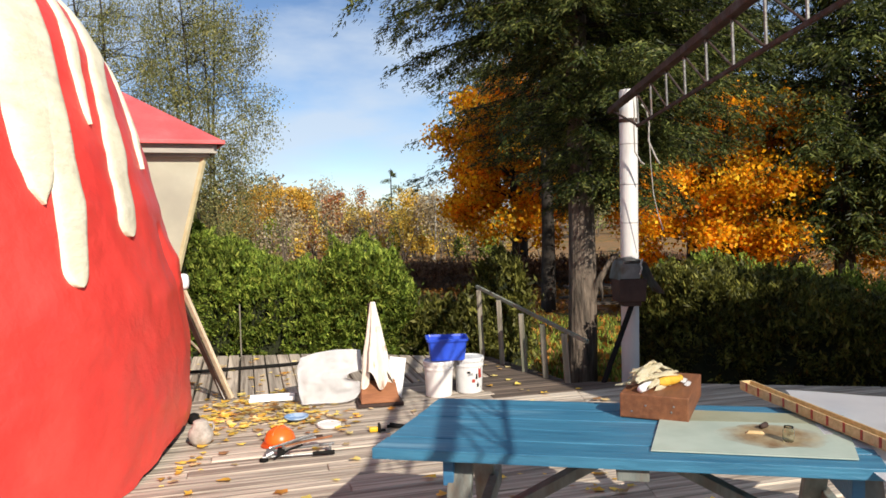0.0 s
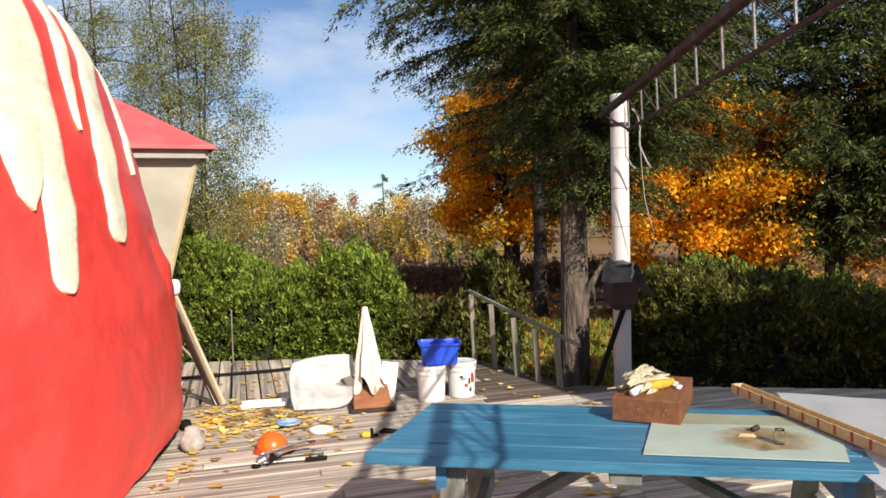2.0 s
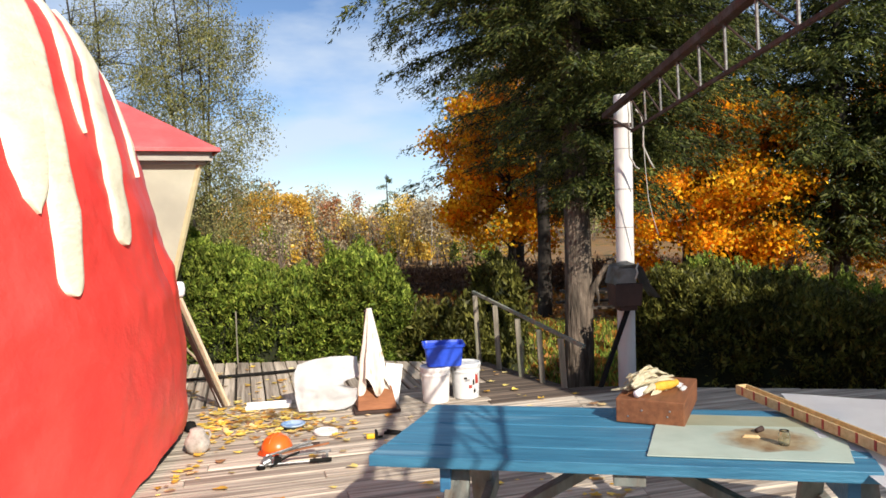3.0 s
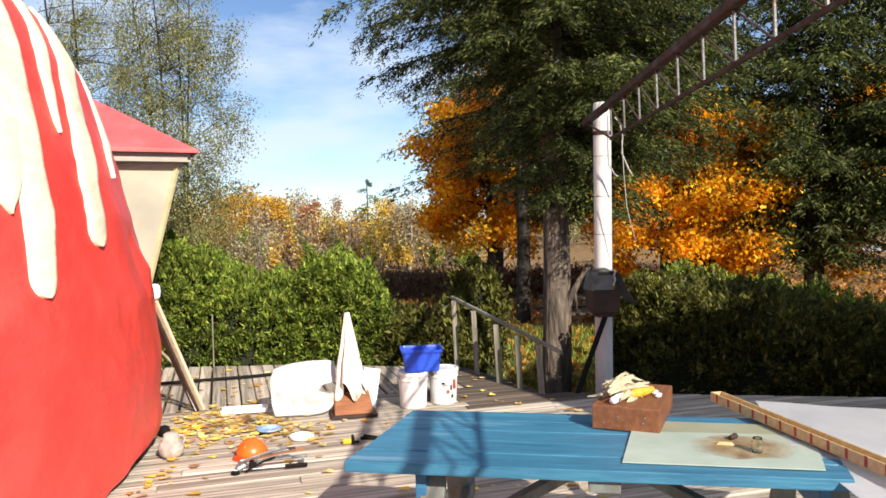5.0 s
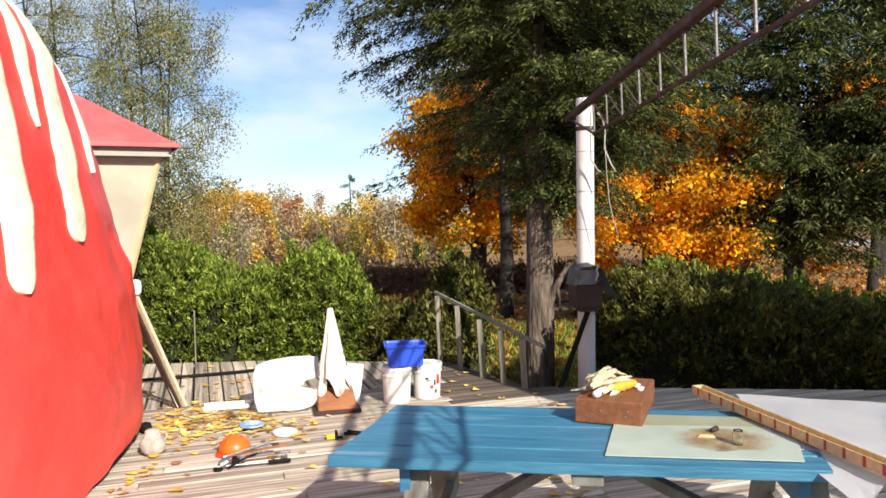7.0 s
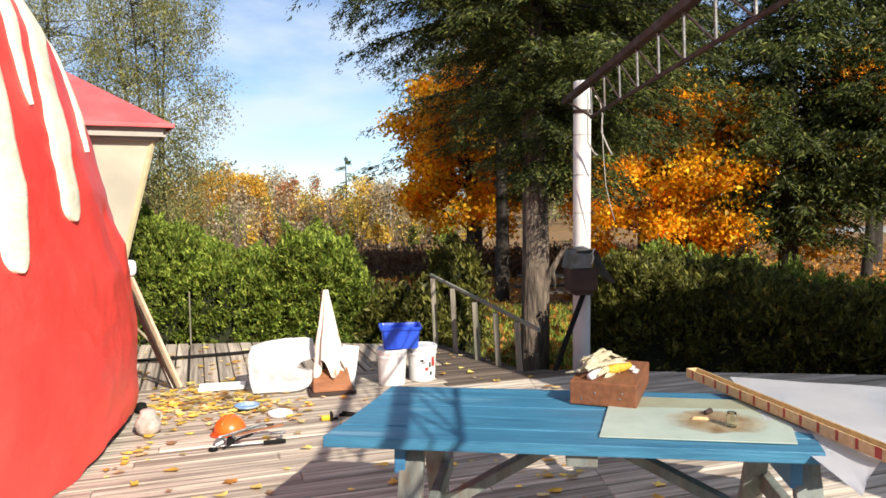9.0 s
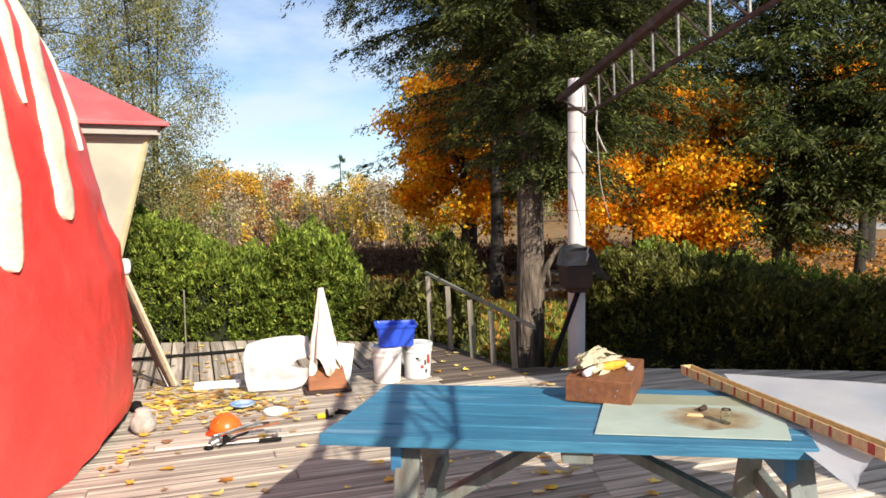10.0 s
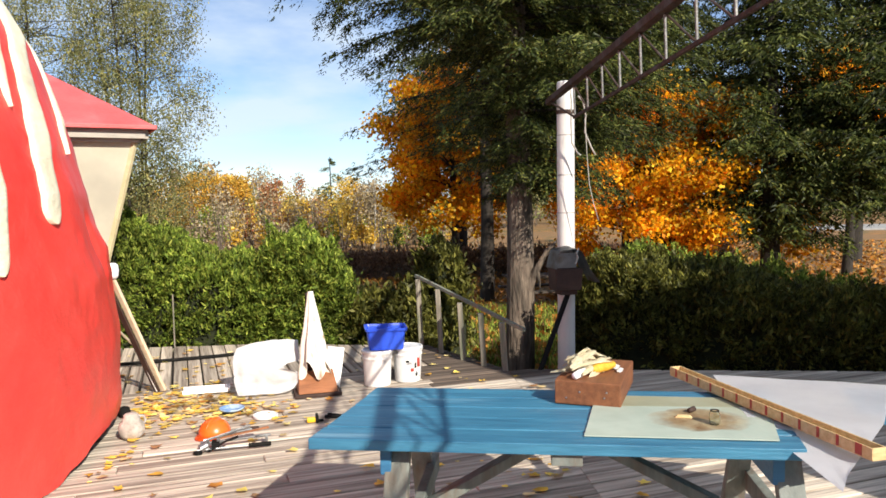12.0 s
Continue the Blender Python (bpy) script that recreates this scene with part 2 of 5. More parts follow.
M_STONE = surface("mottled_plaster", (0.24, 0.20, 0.165), (0.62, 0.56, 0.50), 0.85, scale=12, bump=0.7, fine=40)
M_ORANGE = surface("orange_plastic", (0.78, 0.11, 0.012), (0.88, 0.17, 0.02), 0.32, scale=6, bump=0.06)
M_CHROME = surface("scratched_steel", (0.26, 0.26, 0.26), (0.42, 0.42, 0.42), 0.45, 0.85, scale=18, bump=0.3)
M_YELLOW = surface("yellow_plastic", (0.72, 0.42, 0.02), (0.85, 0.55, 0.03), 0.45, scale=9, bump=0.1)
M_BLUELID = surface("pale_blue_plastic", (0.16, 0.30, 0.55), (0.42, 0.55, 0.72), 0.4, scale=14, bump=0.1, contrast=(0.42, 0.58))
M_SIDING = surface("plain_siding", (0.50, 0.48, 0.44), (0.58, 0.56, 0.52), 0.8, scale=3, bump=0.2)
M_BARK = surface("furrowed_bark", (0.055, 0.040, 0.030), (0.26, 0.20, 0.15), 0.95, scale=5, stretch=(4, 4, 0.7), bump=1.0, fine=7, distance=0.04, stain=(0.05, 0.04, 0.03), stain_scale=2)
M_DARKBARK = surface("dark_bark", (0.012, 0.010, 0.008), (0.05, 0.04, 0.032), 0.95, scale=6, stretch=(4, 4, 0.8), bump=0.8, fine=12)
M_PALEBARK = surface("pale_bark", (0.26, 0.24, 0.21), (0.52, 0.50, 0.46), 0.9, scale=6, stretch=(3, 3, 1), bump=0.4)
M_GROUND = surface("leaf_strewn_grass", (0.055, 0.075, 0.02), (0.36, 0.15, 0.035), 0.95, scale=1.3, bump=0.8, fine=9, contrast=(0.40, 0.60), stain=(0.22, 0.12, 0.045),
                   stain_scale=0.35, stain_range=(0.35, 0.6), distance=0.05)
M_ROAD = surface("grey_gravel_road", (0.24, 0.23, 0.22), (0.36, 0.35, 0.33), 0.95, scale=5, bump=0.5)
# near-black colour in place of the shade deep inside the hedges
M_HEDGECORE = surface("hedge_inner_shade", (0.010, 0.014, 0.004), (0.03, 0.035, 0.012), 1.0, scale=9, bump=0.5)

F_HEMLOCK = foliage("hemlock_needles", [(0.016, 0.024, 0.007), (0.036, 0.052, 0.012), (0.084, 0.104, 0.022), (0.185, 0.190, 0.046)], 0.28)
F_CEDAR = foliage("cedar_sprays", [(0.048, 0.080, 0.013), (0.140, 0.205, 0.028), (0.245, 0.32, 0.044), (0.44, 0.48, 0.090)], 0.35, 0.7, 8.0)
# cedar tones taken darker, for a hedge that lies in shade
F_SHADECEDAR = foliage("shade_toned_cedar_sprays", [(0.040, 0.046, 0.010), (0.10, 0.102, 0.020), (0.21, 0.20, 0.042)], 0.25)
F_MAPLE = foliage("orange_maple_leaves", [(0.66, 0.20, 0.006), (0.90, 0.38, 0.008), (0.94, 0.50, 0.014), (0.96, 0.66, 0.05)], 0.5)
F_WILLOW = foliage("grey_green_leaves", [(0.11, 0.13, 0.04), (0.20, 0.21, 0.08), (0.29, 0.28, 0.12), (0.36, 0.31, 0.10)], 0.35)
F_YELLOW = foliage("yellow_autumn_leaves", [(0.50, 0.30, 0.03), (0.70, 0.46, 0.06), (0.74, 0.60, 0.20)], 0.4)
F_RUSSET = foliage("russet_leaves", [(0.42, 0.13, 0.07), (0.52, 0.26, 0.11), (0.56, 0.40, 0.19)], 0.4)
F_BEIGE = foliage("dry_brush", [(0.26, 0.19, 0.11), (0.42, 0.33, 0.20), (0.55, 0.46, 0.30)], 0.3)
F_OCHRE = foliage("ochre_leaves", [(0.54, 0.29, 0.04), (0.70, 0.42, 0.06), (0.72, 0.52, 0.12)], 0.4)
F_BROWNHEDGE = foliage("brown_hedge_twigs", [(0.12, 0.06, 0.04), (0.20, 0.11, 0.07), (0.28, 0.17, 0.10)], 0.3)
F_FALLEN = foliage("fallen_leaves", [(0.55, 0.22, 0.04), (0.90, 0.60, 0.08), (0.94, 0.76, 0.20), (0.84, 0.66, 0.34), (0.40, 0.17, 0.07)], 0.2)
F_GROUNDLEAF = foliage("orange_leaf_litter", [(0.30, 0.10, 0.02), (0.46, 0.19, 0.03), (0.50, 0.27, 0.06), (0.20, 0.09, 0.035)], 0.2)

GLASS = bpy.data.materials.new("clear_glass")
GLASS.use_nodes = True
_p = GLASS.node_tree.nodes["Principled BSDF"]
_p.inputs["Base Color"].default_value = (0.92, 0.96, 0.88, 1)
_p.inputs["Transmission Weight"].default_value, _p.inputs["Roughness"].default_value = 1.0, 0.06

# ---- building blocks ----


def thing(name, place, rz=0.0, label="", category="", group="", kind=""):
    ob = new(name)
    ob.empty_display_size = 0.1
    ob.matrix_basis = pose(*place, 0, 0, rz)
    return tagged(ob, label, category, group, kind)


def finish(name, me, material, parent=None, label=""):
    me.materials.append(material)
    ob = new(name, me)
    if parent:
        ob.parent = parent
    return tagged(ob, label)


def part(name, bm, material, parent=None, label="", smooth=False):
    me = bpy.data.meshes.new(name)
    bmesh.ops.recalc_face_normals(bm, faces=bm.faces)
    bm.to_mesh(me)
    bm.free()
    if smooth:
        me.polygons.foreach_set("use_smooth", [True] * len(me.polygons))
    return finish(name, me, material, parent, label)


def quick(name, verts, faces, material, parent=None, label="", smooth=False):
    """A mesh from a numpy array of corners and one of faces of equal size."""
    me = bpy.data.meshes.new(name)
    verts, faces = np.asarray(verts, np.float32), np.asarray(faces, np.int32)
    k = faces.shape[1]
    me.vertices.add(len(verts))
    me.vertices.foreach_set("co", verts.ravel())
    me.loops.add(faces.size)
    me.loops.foreach_set("vertex_index", faces.ravel())
    me.polygons.add(len(faces))
    me.polygons.foreach_set("loop_start", np.arange(0, faces.size, k, dtype=np.int32))
    me.update(calc_edges=True)
    if smooth:
        me.polygons.foreach_set("use_smooth", [True] * len(faces))
    return finish(name, me, material, parent, label)


def block(bm, size, m=None, bevel=0.004, taper=1.0):
    """A box with its edges worn round; taper narrows its top."""
    made = bmesh.ops.create_cube(bm, size=1.0)["verts"]
    for v in made:
        k = taper if v.co.z > 0 else 1.0
        v.co = Vector((v.co.x * size[0] * k, v.co.y * size[1] * k, v.co.z * size[2]))
    if bevel:
        edges = list({e for v in made for e in v.link_edges})
        got = bmesh.ops.bevel(bm, geom=edges, offset=min(bevel, min(size) * 0.4), segments=2, affect="EDGES", profile=0.6)
        made = list({v for f in got["faces"] for v in f.verts} | {v for v in made if v.is_valid})
    if m is not None:
        bmesh.ops.transform(bm, matrix=m, verts=made)
    return made


def box_bm(size, m=None, bevel=0.004, taper=1.0):
    bm = bmesh.new()
    block(bm, size, m, bevel, taper)
    return bm


def between(a, b, twist=0.0):
    """The pose that lays the z axis along a to b, at the middle."""
    a, b = Vector(a), Vector(b)
    turn = (b - a).to_track_quat("Z", "Y").to_matrix().to_4x4()
    return Matrix.Translation((a + b) / 2) @ turn @ pose(0, 0, 0, 0, 0, twist)


def beam_bm(a, b, w, d, bevel=0.004, twist=0.0):
    return box_bm((w, d, (Vector(b) - Vector(a)).length), between(a, b, twist), bevel)


def tube_bm(points, radius, sides=8, caps=True, radii=None, bm=None):
    """A round bar through points."""
    bm = bm or bmesh.new()
    pts = [Vector(p) for p in points]
    rings = []
    up = Vector((0.31, 0.17, 0.93))
    for i, p in enumerate(pts):
        d = (pts[min(i + 1, len(pts) - 1)] - pts[max(i - 1, 0)]).normalized()
        x = d.cross(up if abs(d.dot(up)) < 0.97 else Vector((1, 0, 0))).normalized()
        y = d.cross(x)
        r = radii[i] if radii else radius
        rings.append([bm.verts.new(p + (x * math.cos(t) + y * math.sin(t)) * r) for t in [2 * math.pi * k / sides for k in range(sides)]])
    for a, b in zip(rings, rings[1:]):
        for k in range(sides):
            bm.faces.new((a[k], a[(k + 1) % sides], b[(k + 1) % sides], b[k]))
    if caps:
        bm.faces.new(rings[0])
        bm.faces.new(rings[-1])
    return bm


def spin_bm(profile, sides=24, m=None, close=True, bm=None):
    """A turned body from (radius, height) pairs."""
    bm = bm or bmesh.new()
    rings = []
    for r, z in profile:
        if r < 1e-5:
            rings.append([bm.verts.new((0, 0, z))])
        else:
            rings.append([bm.verts.new((r * math.cos(2 * math.pi * k / sides), r * math.sin(2 * math.pi * k / sides), z)) for k in range(sides)])
    for a, b in zip(rings, rings[1:]):
        for k in range(sides):
            j = (k + 1) % sides
            if len(a) == 1 and len(b) > 1:
                bm.faces.new((a[0], b[j], b[k]))
            elif len(b) == 1 and len(a) > 1:
                bm.faces.new((a[k], a[j], b[0]))
            elif len(a) > 1:
                bm.faces.new((a[k], a[j], b[j], b[k]))
    if close and len(rings[0]) > 1:
        bm.faces.new(rings[0])
    if m is not None:
        bmesh.ops.transform(bm, matrix=m, verts=[v for ring in rings for v in ring])
    return bm


def leaves(name, centre, along, length, width, material, parent=None, rng=None, label=""):
    """Many small folded leaves: arrays of places, directions, lengths and widths."""
    n = len(centre)
    side = np.cross(along, rng.normal(size=(n, 3)))
    side /= np.linalg.norm(side, axis=1, keepdims=True) + 1e-9
    fold = np.cross(along, side)
    length, width = np.reshape(length, (-1, 1)), np.reshape(width, (-1, 1))
    a, c = centre - along * length * 0.5, centre + along * length * 0.5
    mid = centre - along * length * 0.08 + fold * width * 0.22
    v = np.stack([a, mid + side * width * 0.5, c, mid - side * width * 0.5], 1).reshape(-1, 3)
    return quick(name, v, np.arange(4 * n).reshape(-1, 4), material, parent, label)


def needles(name, centre, along, length, width, material, parent=None, rng=None):
    """Many slim pointed blades, one triangle each."""
    n = len(centre)
    side = np.cross(along, rng.normal(size=(n, 3)))
    side /= np.linalg.norm(side, axis=1, keepdims=True) + 1e-9
    length, width = np.reshape(length, (-1, 1)), np.reshape(width, (-1, 1))
    a = centre - along * length * 0.5
    v = np.stack([a + side * width * 0.5, centre + along * length * 0.5, a - side * width * 0.5], 1).reshape(-1, 3)
    return quick(name, v, np.arange(3 * n).reshape(-1, 3), material, parent)


def unit(a):
    return a / (np.linalg.norm(a, axis=-1, keepdims=True) + 1e-9)

# ---- ground, road and unseen walls behind ----
GROUND_Z = -0.9
bm = bmesh.new()
bmesh.ops.create_grid(bm, x_segments=90, y_segments=90, size=1.0)
for v in bm.verts:
    x, y = v.co.x, v.co.y
    v.co.x, v.co.y = math.copysign(abs(x) ** 2.2, x) * 1500, math.copysign(abs(y) ** 2.2, y) * 1500 + 10
    near = max(0.0, 1 - Vector((v.co.x, v.co.y - 10)).length / 80)
    v.co.z = GROUND_Z + 0.10 * near * noise.noise((v.co.x * 0.3, v.co.y * 0.3, 0))
tagged(part("ground", bm, M_GROUND, smooth=True), "grass ground strewn with orange fallen leaves", "ground", kind="structure")

bm = bmesh.new()
block(bm, (90, 6.5, 0.12), pose(63, 46, GROUND_Z + 0.05, 0, 0, -6), 0.03)
tagged(part("road", bm, M_ROAD), "pale grey gravel road beyond the trees", "road", kind="structure")

house = thing("house", (0, -3.2, 0), 0, "unseen plain walls behind the deck, two added to cast shade", "house", kind="structure")
part("wall", box_bm((15.0, 0.25, 4.0), pose(-1.5, 0, 0.75), 0.01), M_SIDING, house)
# two walls added out of view: shade for pole and right deck, then hedge
part("porch_wall", box_bm((3.05, 0.3, 6.05), pose(5.475, 4.7, 2.125), 0.01), M_SIDING, house)
part("wing_wall", box_bm((9.0, 0.3, 6.85), pose(11.5, 4.7, 2.53), 0.01), M_SIDING, house)

# ---- deck frame ----
DECK_TURN = 15.0
EDGE_A = [(-9, -3.05), (-9, 8.8), (-1.5, 8.82), (0.5, 8.42), (1.2, 7.13), (1.2, -3.05)]
EDGE_B = [(1.2, -3.05), (1.2, 7.13), (2.7, 6.87), (7.0, 6.1), (7.0, -3.05)]


def slab_bm(outline, z0, z1):
    b = bmesh.new()
    low, high = [b.verts.new((x, y, z0)) for x, y in outline], [b.verts.new((x, y, z1)) for x, y in outline]
    b.faces.new(low)
    b.faces.new(high)
    for i in range(len(outline)):
        j = (i + 1) % len(outline)
        b.faces.new((low[i], low[j], high[j], high[i]))
    return b


deck = thing("deck", (0, 0, 0), 0, "weathered grey-brown timber deck strewn with leaves", "deck", kind="structure")
OUTLINE = EDGE_A[:5] + EDGE_B[2:]
inner = [(x * 0.985 if abs(x) > 2 else x - 0.03, y - 0.06) for x, y in OUTLINE]
part("joist_frame", slab_bm(inner, -0.24, -0.055), M_DARKWOOD, deck)
for i in range(1, 6):
    a, b = OUTLINE[i], OUTLINE[i + 1] if i + 1 < len(OUTLINE) else OUTLINE[0]
    part("fascia", beam_bm((*a, -0.12), (*b, -0.12), 0.035, 0.19, 0.004, 0), M_GREYWOOD, deck)
for x, y in [(-3, 8.4), (-0.8, 8.4), (0.9, 7.2), (2.6, 6.6), (5.5, 6.0)]:
    part("support_post", beam_bm((x, y, GROUND_Z - 0.1), (x, y, -0.2), 0.1, 0.1), M_GREYWOOD, deck)

# ---- the red dome ----
DOME = Vector((-5.415, 4.889, 0))
PROFILE = [(3.47, -0.03), (3.475, 0.05), (3.48, 0.15), (3.485, 0.68), (3.46, 1.15), (3.40, 1.40), (3.34, 1.75), (3.24, 2.12), (3.10, 2.49), (2.95, 2.86), (2.74, 3.20),
           (2.50, 3.47), (2.05, 3.82), (1.45, 4.12), (0.75, 4.32), (0.0, 4.38)]
PR, PZ = np.array([p[0] for p in PROFILE]), np.array([p[1] for p in PROFILE])


def dome_point(az, z, lift=0.0):
    """A point on the dome by azimuth in degrees and height, with the bulges of its canvas skin."""
    a = radians(az)
    r = float(np.interp(z, PZ, PR))
    w = Vector((math.cos(a) * 3, math.sin(a) * 3, z))
    r += 0.035 * noise.noise(w * 0.8) + 0.018 * noise.noise(w * 2.6) + 0.007 * noise.noise(w * 7.0) + 0.012 * noise.noise(Vector((w.x * 4, w.y * 4, w.z * 1.2)))
    k = min(max((1.62 - z) / 0.25, 0), 1) * min(max((z - 1.1) / 0.25, 0), 1)
    r += 0.05 * k * math.exp(-((az - 17) / 3.0) ** 2)
    fold = min(max((1.66 - z) / 0.12, 0), 1) * min(max((z - 0.85) / 0.5, 0), 1)
    r -= 0.055 * fold * math.exp(-((az - 13.2 + 1.2 * math.sin(z * 5)) / 0.8) ** 2)
    s = 0.6 if z > 3 else 0.15
    return Vector((math.cos(a) * (r + lift * (1 - s * 0.3)), math.sin(a) * (r + lift * (1 - s * 0.3)), z + lift * s))


dome = thing("giant_dome_sculpture", DOME, 0, "giant red painted dome with cream icing drips on the deck", "sculpture")
SIDES = 480
zs = np.concatenate([np.linspace(-0.03, 3.2, 90), np.linspace(3.2, 4.375, 22)[1:]])
verts = [dome_point(360 * i / SIDES, z) for z in zs for i in range(SIDES)]
for i in range(SIDES):
    # the ragged hem stands on the boards
    verts[i] = verts[i] * 1.0
    az = (360 * i / SIDES + 180) % 360 - 180
    rise = float(np.interp(az, (-6, -2, 4, 10, 16, 30, 45), (0.0, 0.045, 0.105, 0.10, 0.085, 0.06, 0.0)))
    verts[i].z = rise + 0.02 * max(0.0, noise.noise((i * 0.26, 0, 3))) + 0.10 * rise * noise.noise((i * 0.7, 0, 7))
for i in range(SIDES):
    # the rows above the hem keep their order where it lifts
    for r in range(1, 9):
        low = verts[i].z
        j = r * SIDES + i
        verts[j].z = low + (verts[8 * SIDES + i].z - low) * r / 8 if r < 8 else verts[j].z
faces = [(r * SIDES + i, r * SIDES + (i + 1) % SIDES, (r + 1) * SIDES + (i + 1) % SIDES, (r + 1) * SIDES + i) for r in range(len(zs) - 1) for i in range(SIDES)]
# added ring, coloured dark for the shadowed gap below the hem
part("inner_kerb", spin_bm([(3.16, 0.0), (3.36, 0.0), (3.36, 0.24), (3.16, 0.24)], 96, close=False), M_DARKWOOD, dome, "added dark ring for the shaded gap under the hem")
quick("dome_body", [tuple(v) for v in verts], faces, M_RED, dome, smooth=True)

# icing: a cap and tongues that run down from it: (azimuth, height, half width in degrees) from top to tip
BROAD_DRIPS = [
    [(-4.5, 3.55, 5.0), (-7.0, 3.05, 4.9), (-9.6, 2.62, 4.7), (-11.7, 2.30, 4.4), (-13.3, 2.03, 3.0), (-14.2, 1.86, 1.5), (-14.3, 1.77, 0.0)],
    [(-2.5, 3.30, 3.2), (-4.5, 2.95, 3.0), (-7.2, 2.55, 2.5), (-9.2, 2.18, 2.6), (-10.4, 1.83, 2.5), (-11.5, 1.50, 2.1), (-12.0, 1.38, 1.4), (-12.2, 1.30, 0.0)],
]
SLIM_DRIPS = [
    [(7.2, 3.35, 2.2), (4.5, 3.05, 2.0), (2.2, 2.88, 1.7), (0.6, 2.68, 1.3), (-0.7, 2.48, 0.9), (-1.6, 2.36, 0.5), (-1.9, 2.29, 0.0)],
    [(18.0, 3.30, 3.6), (12.2, 3.00, 3.2), (7.6, 2.72, 2.9), (4.6, 2.42, 2.6), (2.0, 2.10, 2.7), (0.4, 1.82, 2.6), (-0.2, 1.66, 2.1), (-0.4, 1.56, 0.0)],
    [(27.0, 3.20, 3.0), (21.0, 2.80, 1.7), (16.6, 2.52, 1.4), (13.6, 2.30, 1.2), (11.4, 2.14, 0.8), (10.3, 2.04, 0.0)],
]
SIDE_DRIPS = [
    [(-23.0, 3.50, 3.6), (-24.5, 3.00, 3.0), (-26.0, 2.50, 2.5), (-27.0, 2.05, 2.2), (-27.4, 1.86, 0.0)],
    [(-33.0, 3.50, 3.6), (-34.0, 3.00, 3.0), (-35.0, 2.40, 2.6), (-35.5, 1.75, 2.3), (-35.7, 1.55, 0.0)],
    [(38.0, 3.45, 3.6), (36.0, 3.00, 3.0), (34.5, 2.60, 2.4), (33.5, 2.30, 2.0), (33.0, 2.12, 0.0)],
]


def drip_bm(rows, rounded):
    t = np.linspace(0, 1, len(rows))
    fine = np.concatenate([np.linspace(0, 0.7, 20), 0.7 + 0.3 * np.sin(np.linspace(0, math.pi / 2, 18))[1:]])
    widths = [r[2] for r in rows]
    if rounded:
        widths[-2:] = [widths[-3]] * 2
    az, z, hw = (np.interp(fine, t, v) for v in ([r[0] for r in rows], [r[1] for r in rows], widths))
    if rounded:
        radius = radians(widths[-1]) * 3.4
        away = np.clip((radius - (z - rows[-1][1])) / radius, 0, 1)
        hw = hw * np.sqrt(1 - away ** 2)
    across = np.linspace(-1, 1, 11)
    b = bmesh.new()
    grid = []
    for i in range(len(fine)):
        row = []
        wob = 0.12 * noise.noise((fine[i] * 5, rows[0][0], 0))
        for s in across:
            lift = 0.004 + 0.026 * max(0.0, 1 - abs(s) ** 4)
            if abs(s) == 1:
                lift = -0.012
            row.append(b.verts.new(dome_point(az[i] + (s + wob * (1 - abs(s) * 0.3)) * hw[i], z[i], lift)))
        grid.append(row)
    for p, q in zip(grid, grid[1:]):
        for k in range(len(across) - 1):
            b.faces.new((p[k], p[k + 1], q[k + 1], q[k]))
    return b


cap = bmesh.new()
ring_prev = None
for z in np.concatenate([np.linspace(0, 1, 16)]):
    ring = []
    for i in range(240):
        az = i * 1.5
        low = 3.28 + 0.06 * math.sin(az * 0.9) if not -24 < ((az + 180) % 360 - 180) < 24 else 3.52
        h = low + (4.37 - low) * z
        ring.append(cap.verts.new(dome_point(az, h, 0.022 if z > 0 else -0.01)))
    if ring_prev:
        for i in range(240):
            cap.faces.new((ring_prev[i], ring_prev[(i + 1) % 240], ring[(i + 1) % 240], ring[i]))
    ring_prev = ring
cap.faces.new(ring_prev)
part("icing_cap", cap, M_CREAM, dome, "cream painted icing on top", smooth=True)
for k, rows in enumerate(BROAD_DRIPS + SLIM_DRIPS + SIDE_DRIPS):
    part("icing_drip", drip_bm(rows, k in (1, 3, 5, 6, 7)), M_CREAM, dome, "cream painted icing drip", smooth=True)

# ---- booth behind the dome ----
booth = thing("snack_booth", (-4.86, 9.41, 0), 24, "beige booth with outward-leaning walls and red hip roof", "booth")
LO, HI, TOP = 1.045, 1.60, 2.36
for k in range(4):
    b = bmesh.new()
    q = [(-LO, -LO, 0.0), (LO, -LO, 0.0), (HI, -HI, TOP), (-HI, -HI, TOP)]
    outer = [b.verts.new(p) for p in q]
    back = [b.verts.new((x * 0.95, y + 0.06, z)) for x, y, z in q]
    b.faces.new(outer), b.faces.new(back)
    for i in range(4):
        b.faces.new((outer[i], outer[(i + 1) % 4], back[(i + 1) % 4], back[i]))
    bmesh.ops.transform(b, matrix=pose(0, 0, 0, 0, 0, 90 * k), verts=b.verts)
    panel = part("wall_panel", b, M_WALL, booth)
    c, s = math.cos(math.pi / 2 * k), math.sin(math.pi / 2 * k)
    a1, a2 = (LO, -LO), (HI, -HI)
    part("corner_trim", beam_bm((a1[0] * c - a1[1] * s, a1[0] * s + a1[1] * c, 0), (a2[0] * c - a2[1] * s, a2[0] * s + a2[1] * c, TOP), 0.05, 0.05), M_TRIM, panel, "cream corner batten")
    part("fascia", box_bm((3.40, 0.035, 0.10), pose(0, 0, 0, 0, 0, 90 * k) @ pose(0, -1.72, TOP + 0.085), 0.004), M_FASCIA, booth, "grey fascia board")
    part("frieze_board", box_bm((3.28, 0.05, 0.05), pose(0, 0, 0, 0, 0, 90 * k) @ pose(0, -1.64, TOP + 0.02), 0.004), M_FASCIA, booth)
part("soffit", box_bm((3.44, 3.44, 0.02), pose(0, 0, TOP + 0.13)), M_FASCIA, booth)
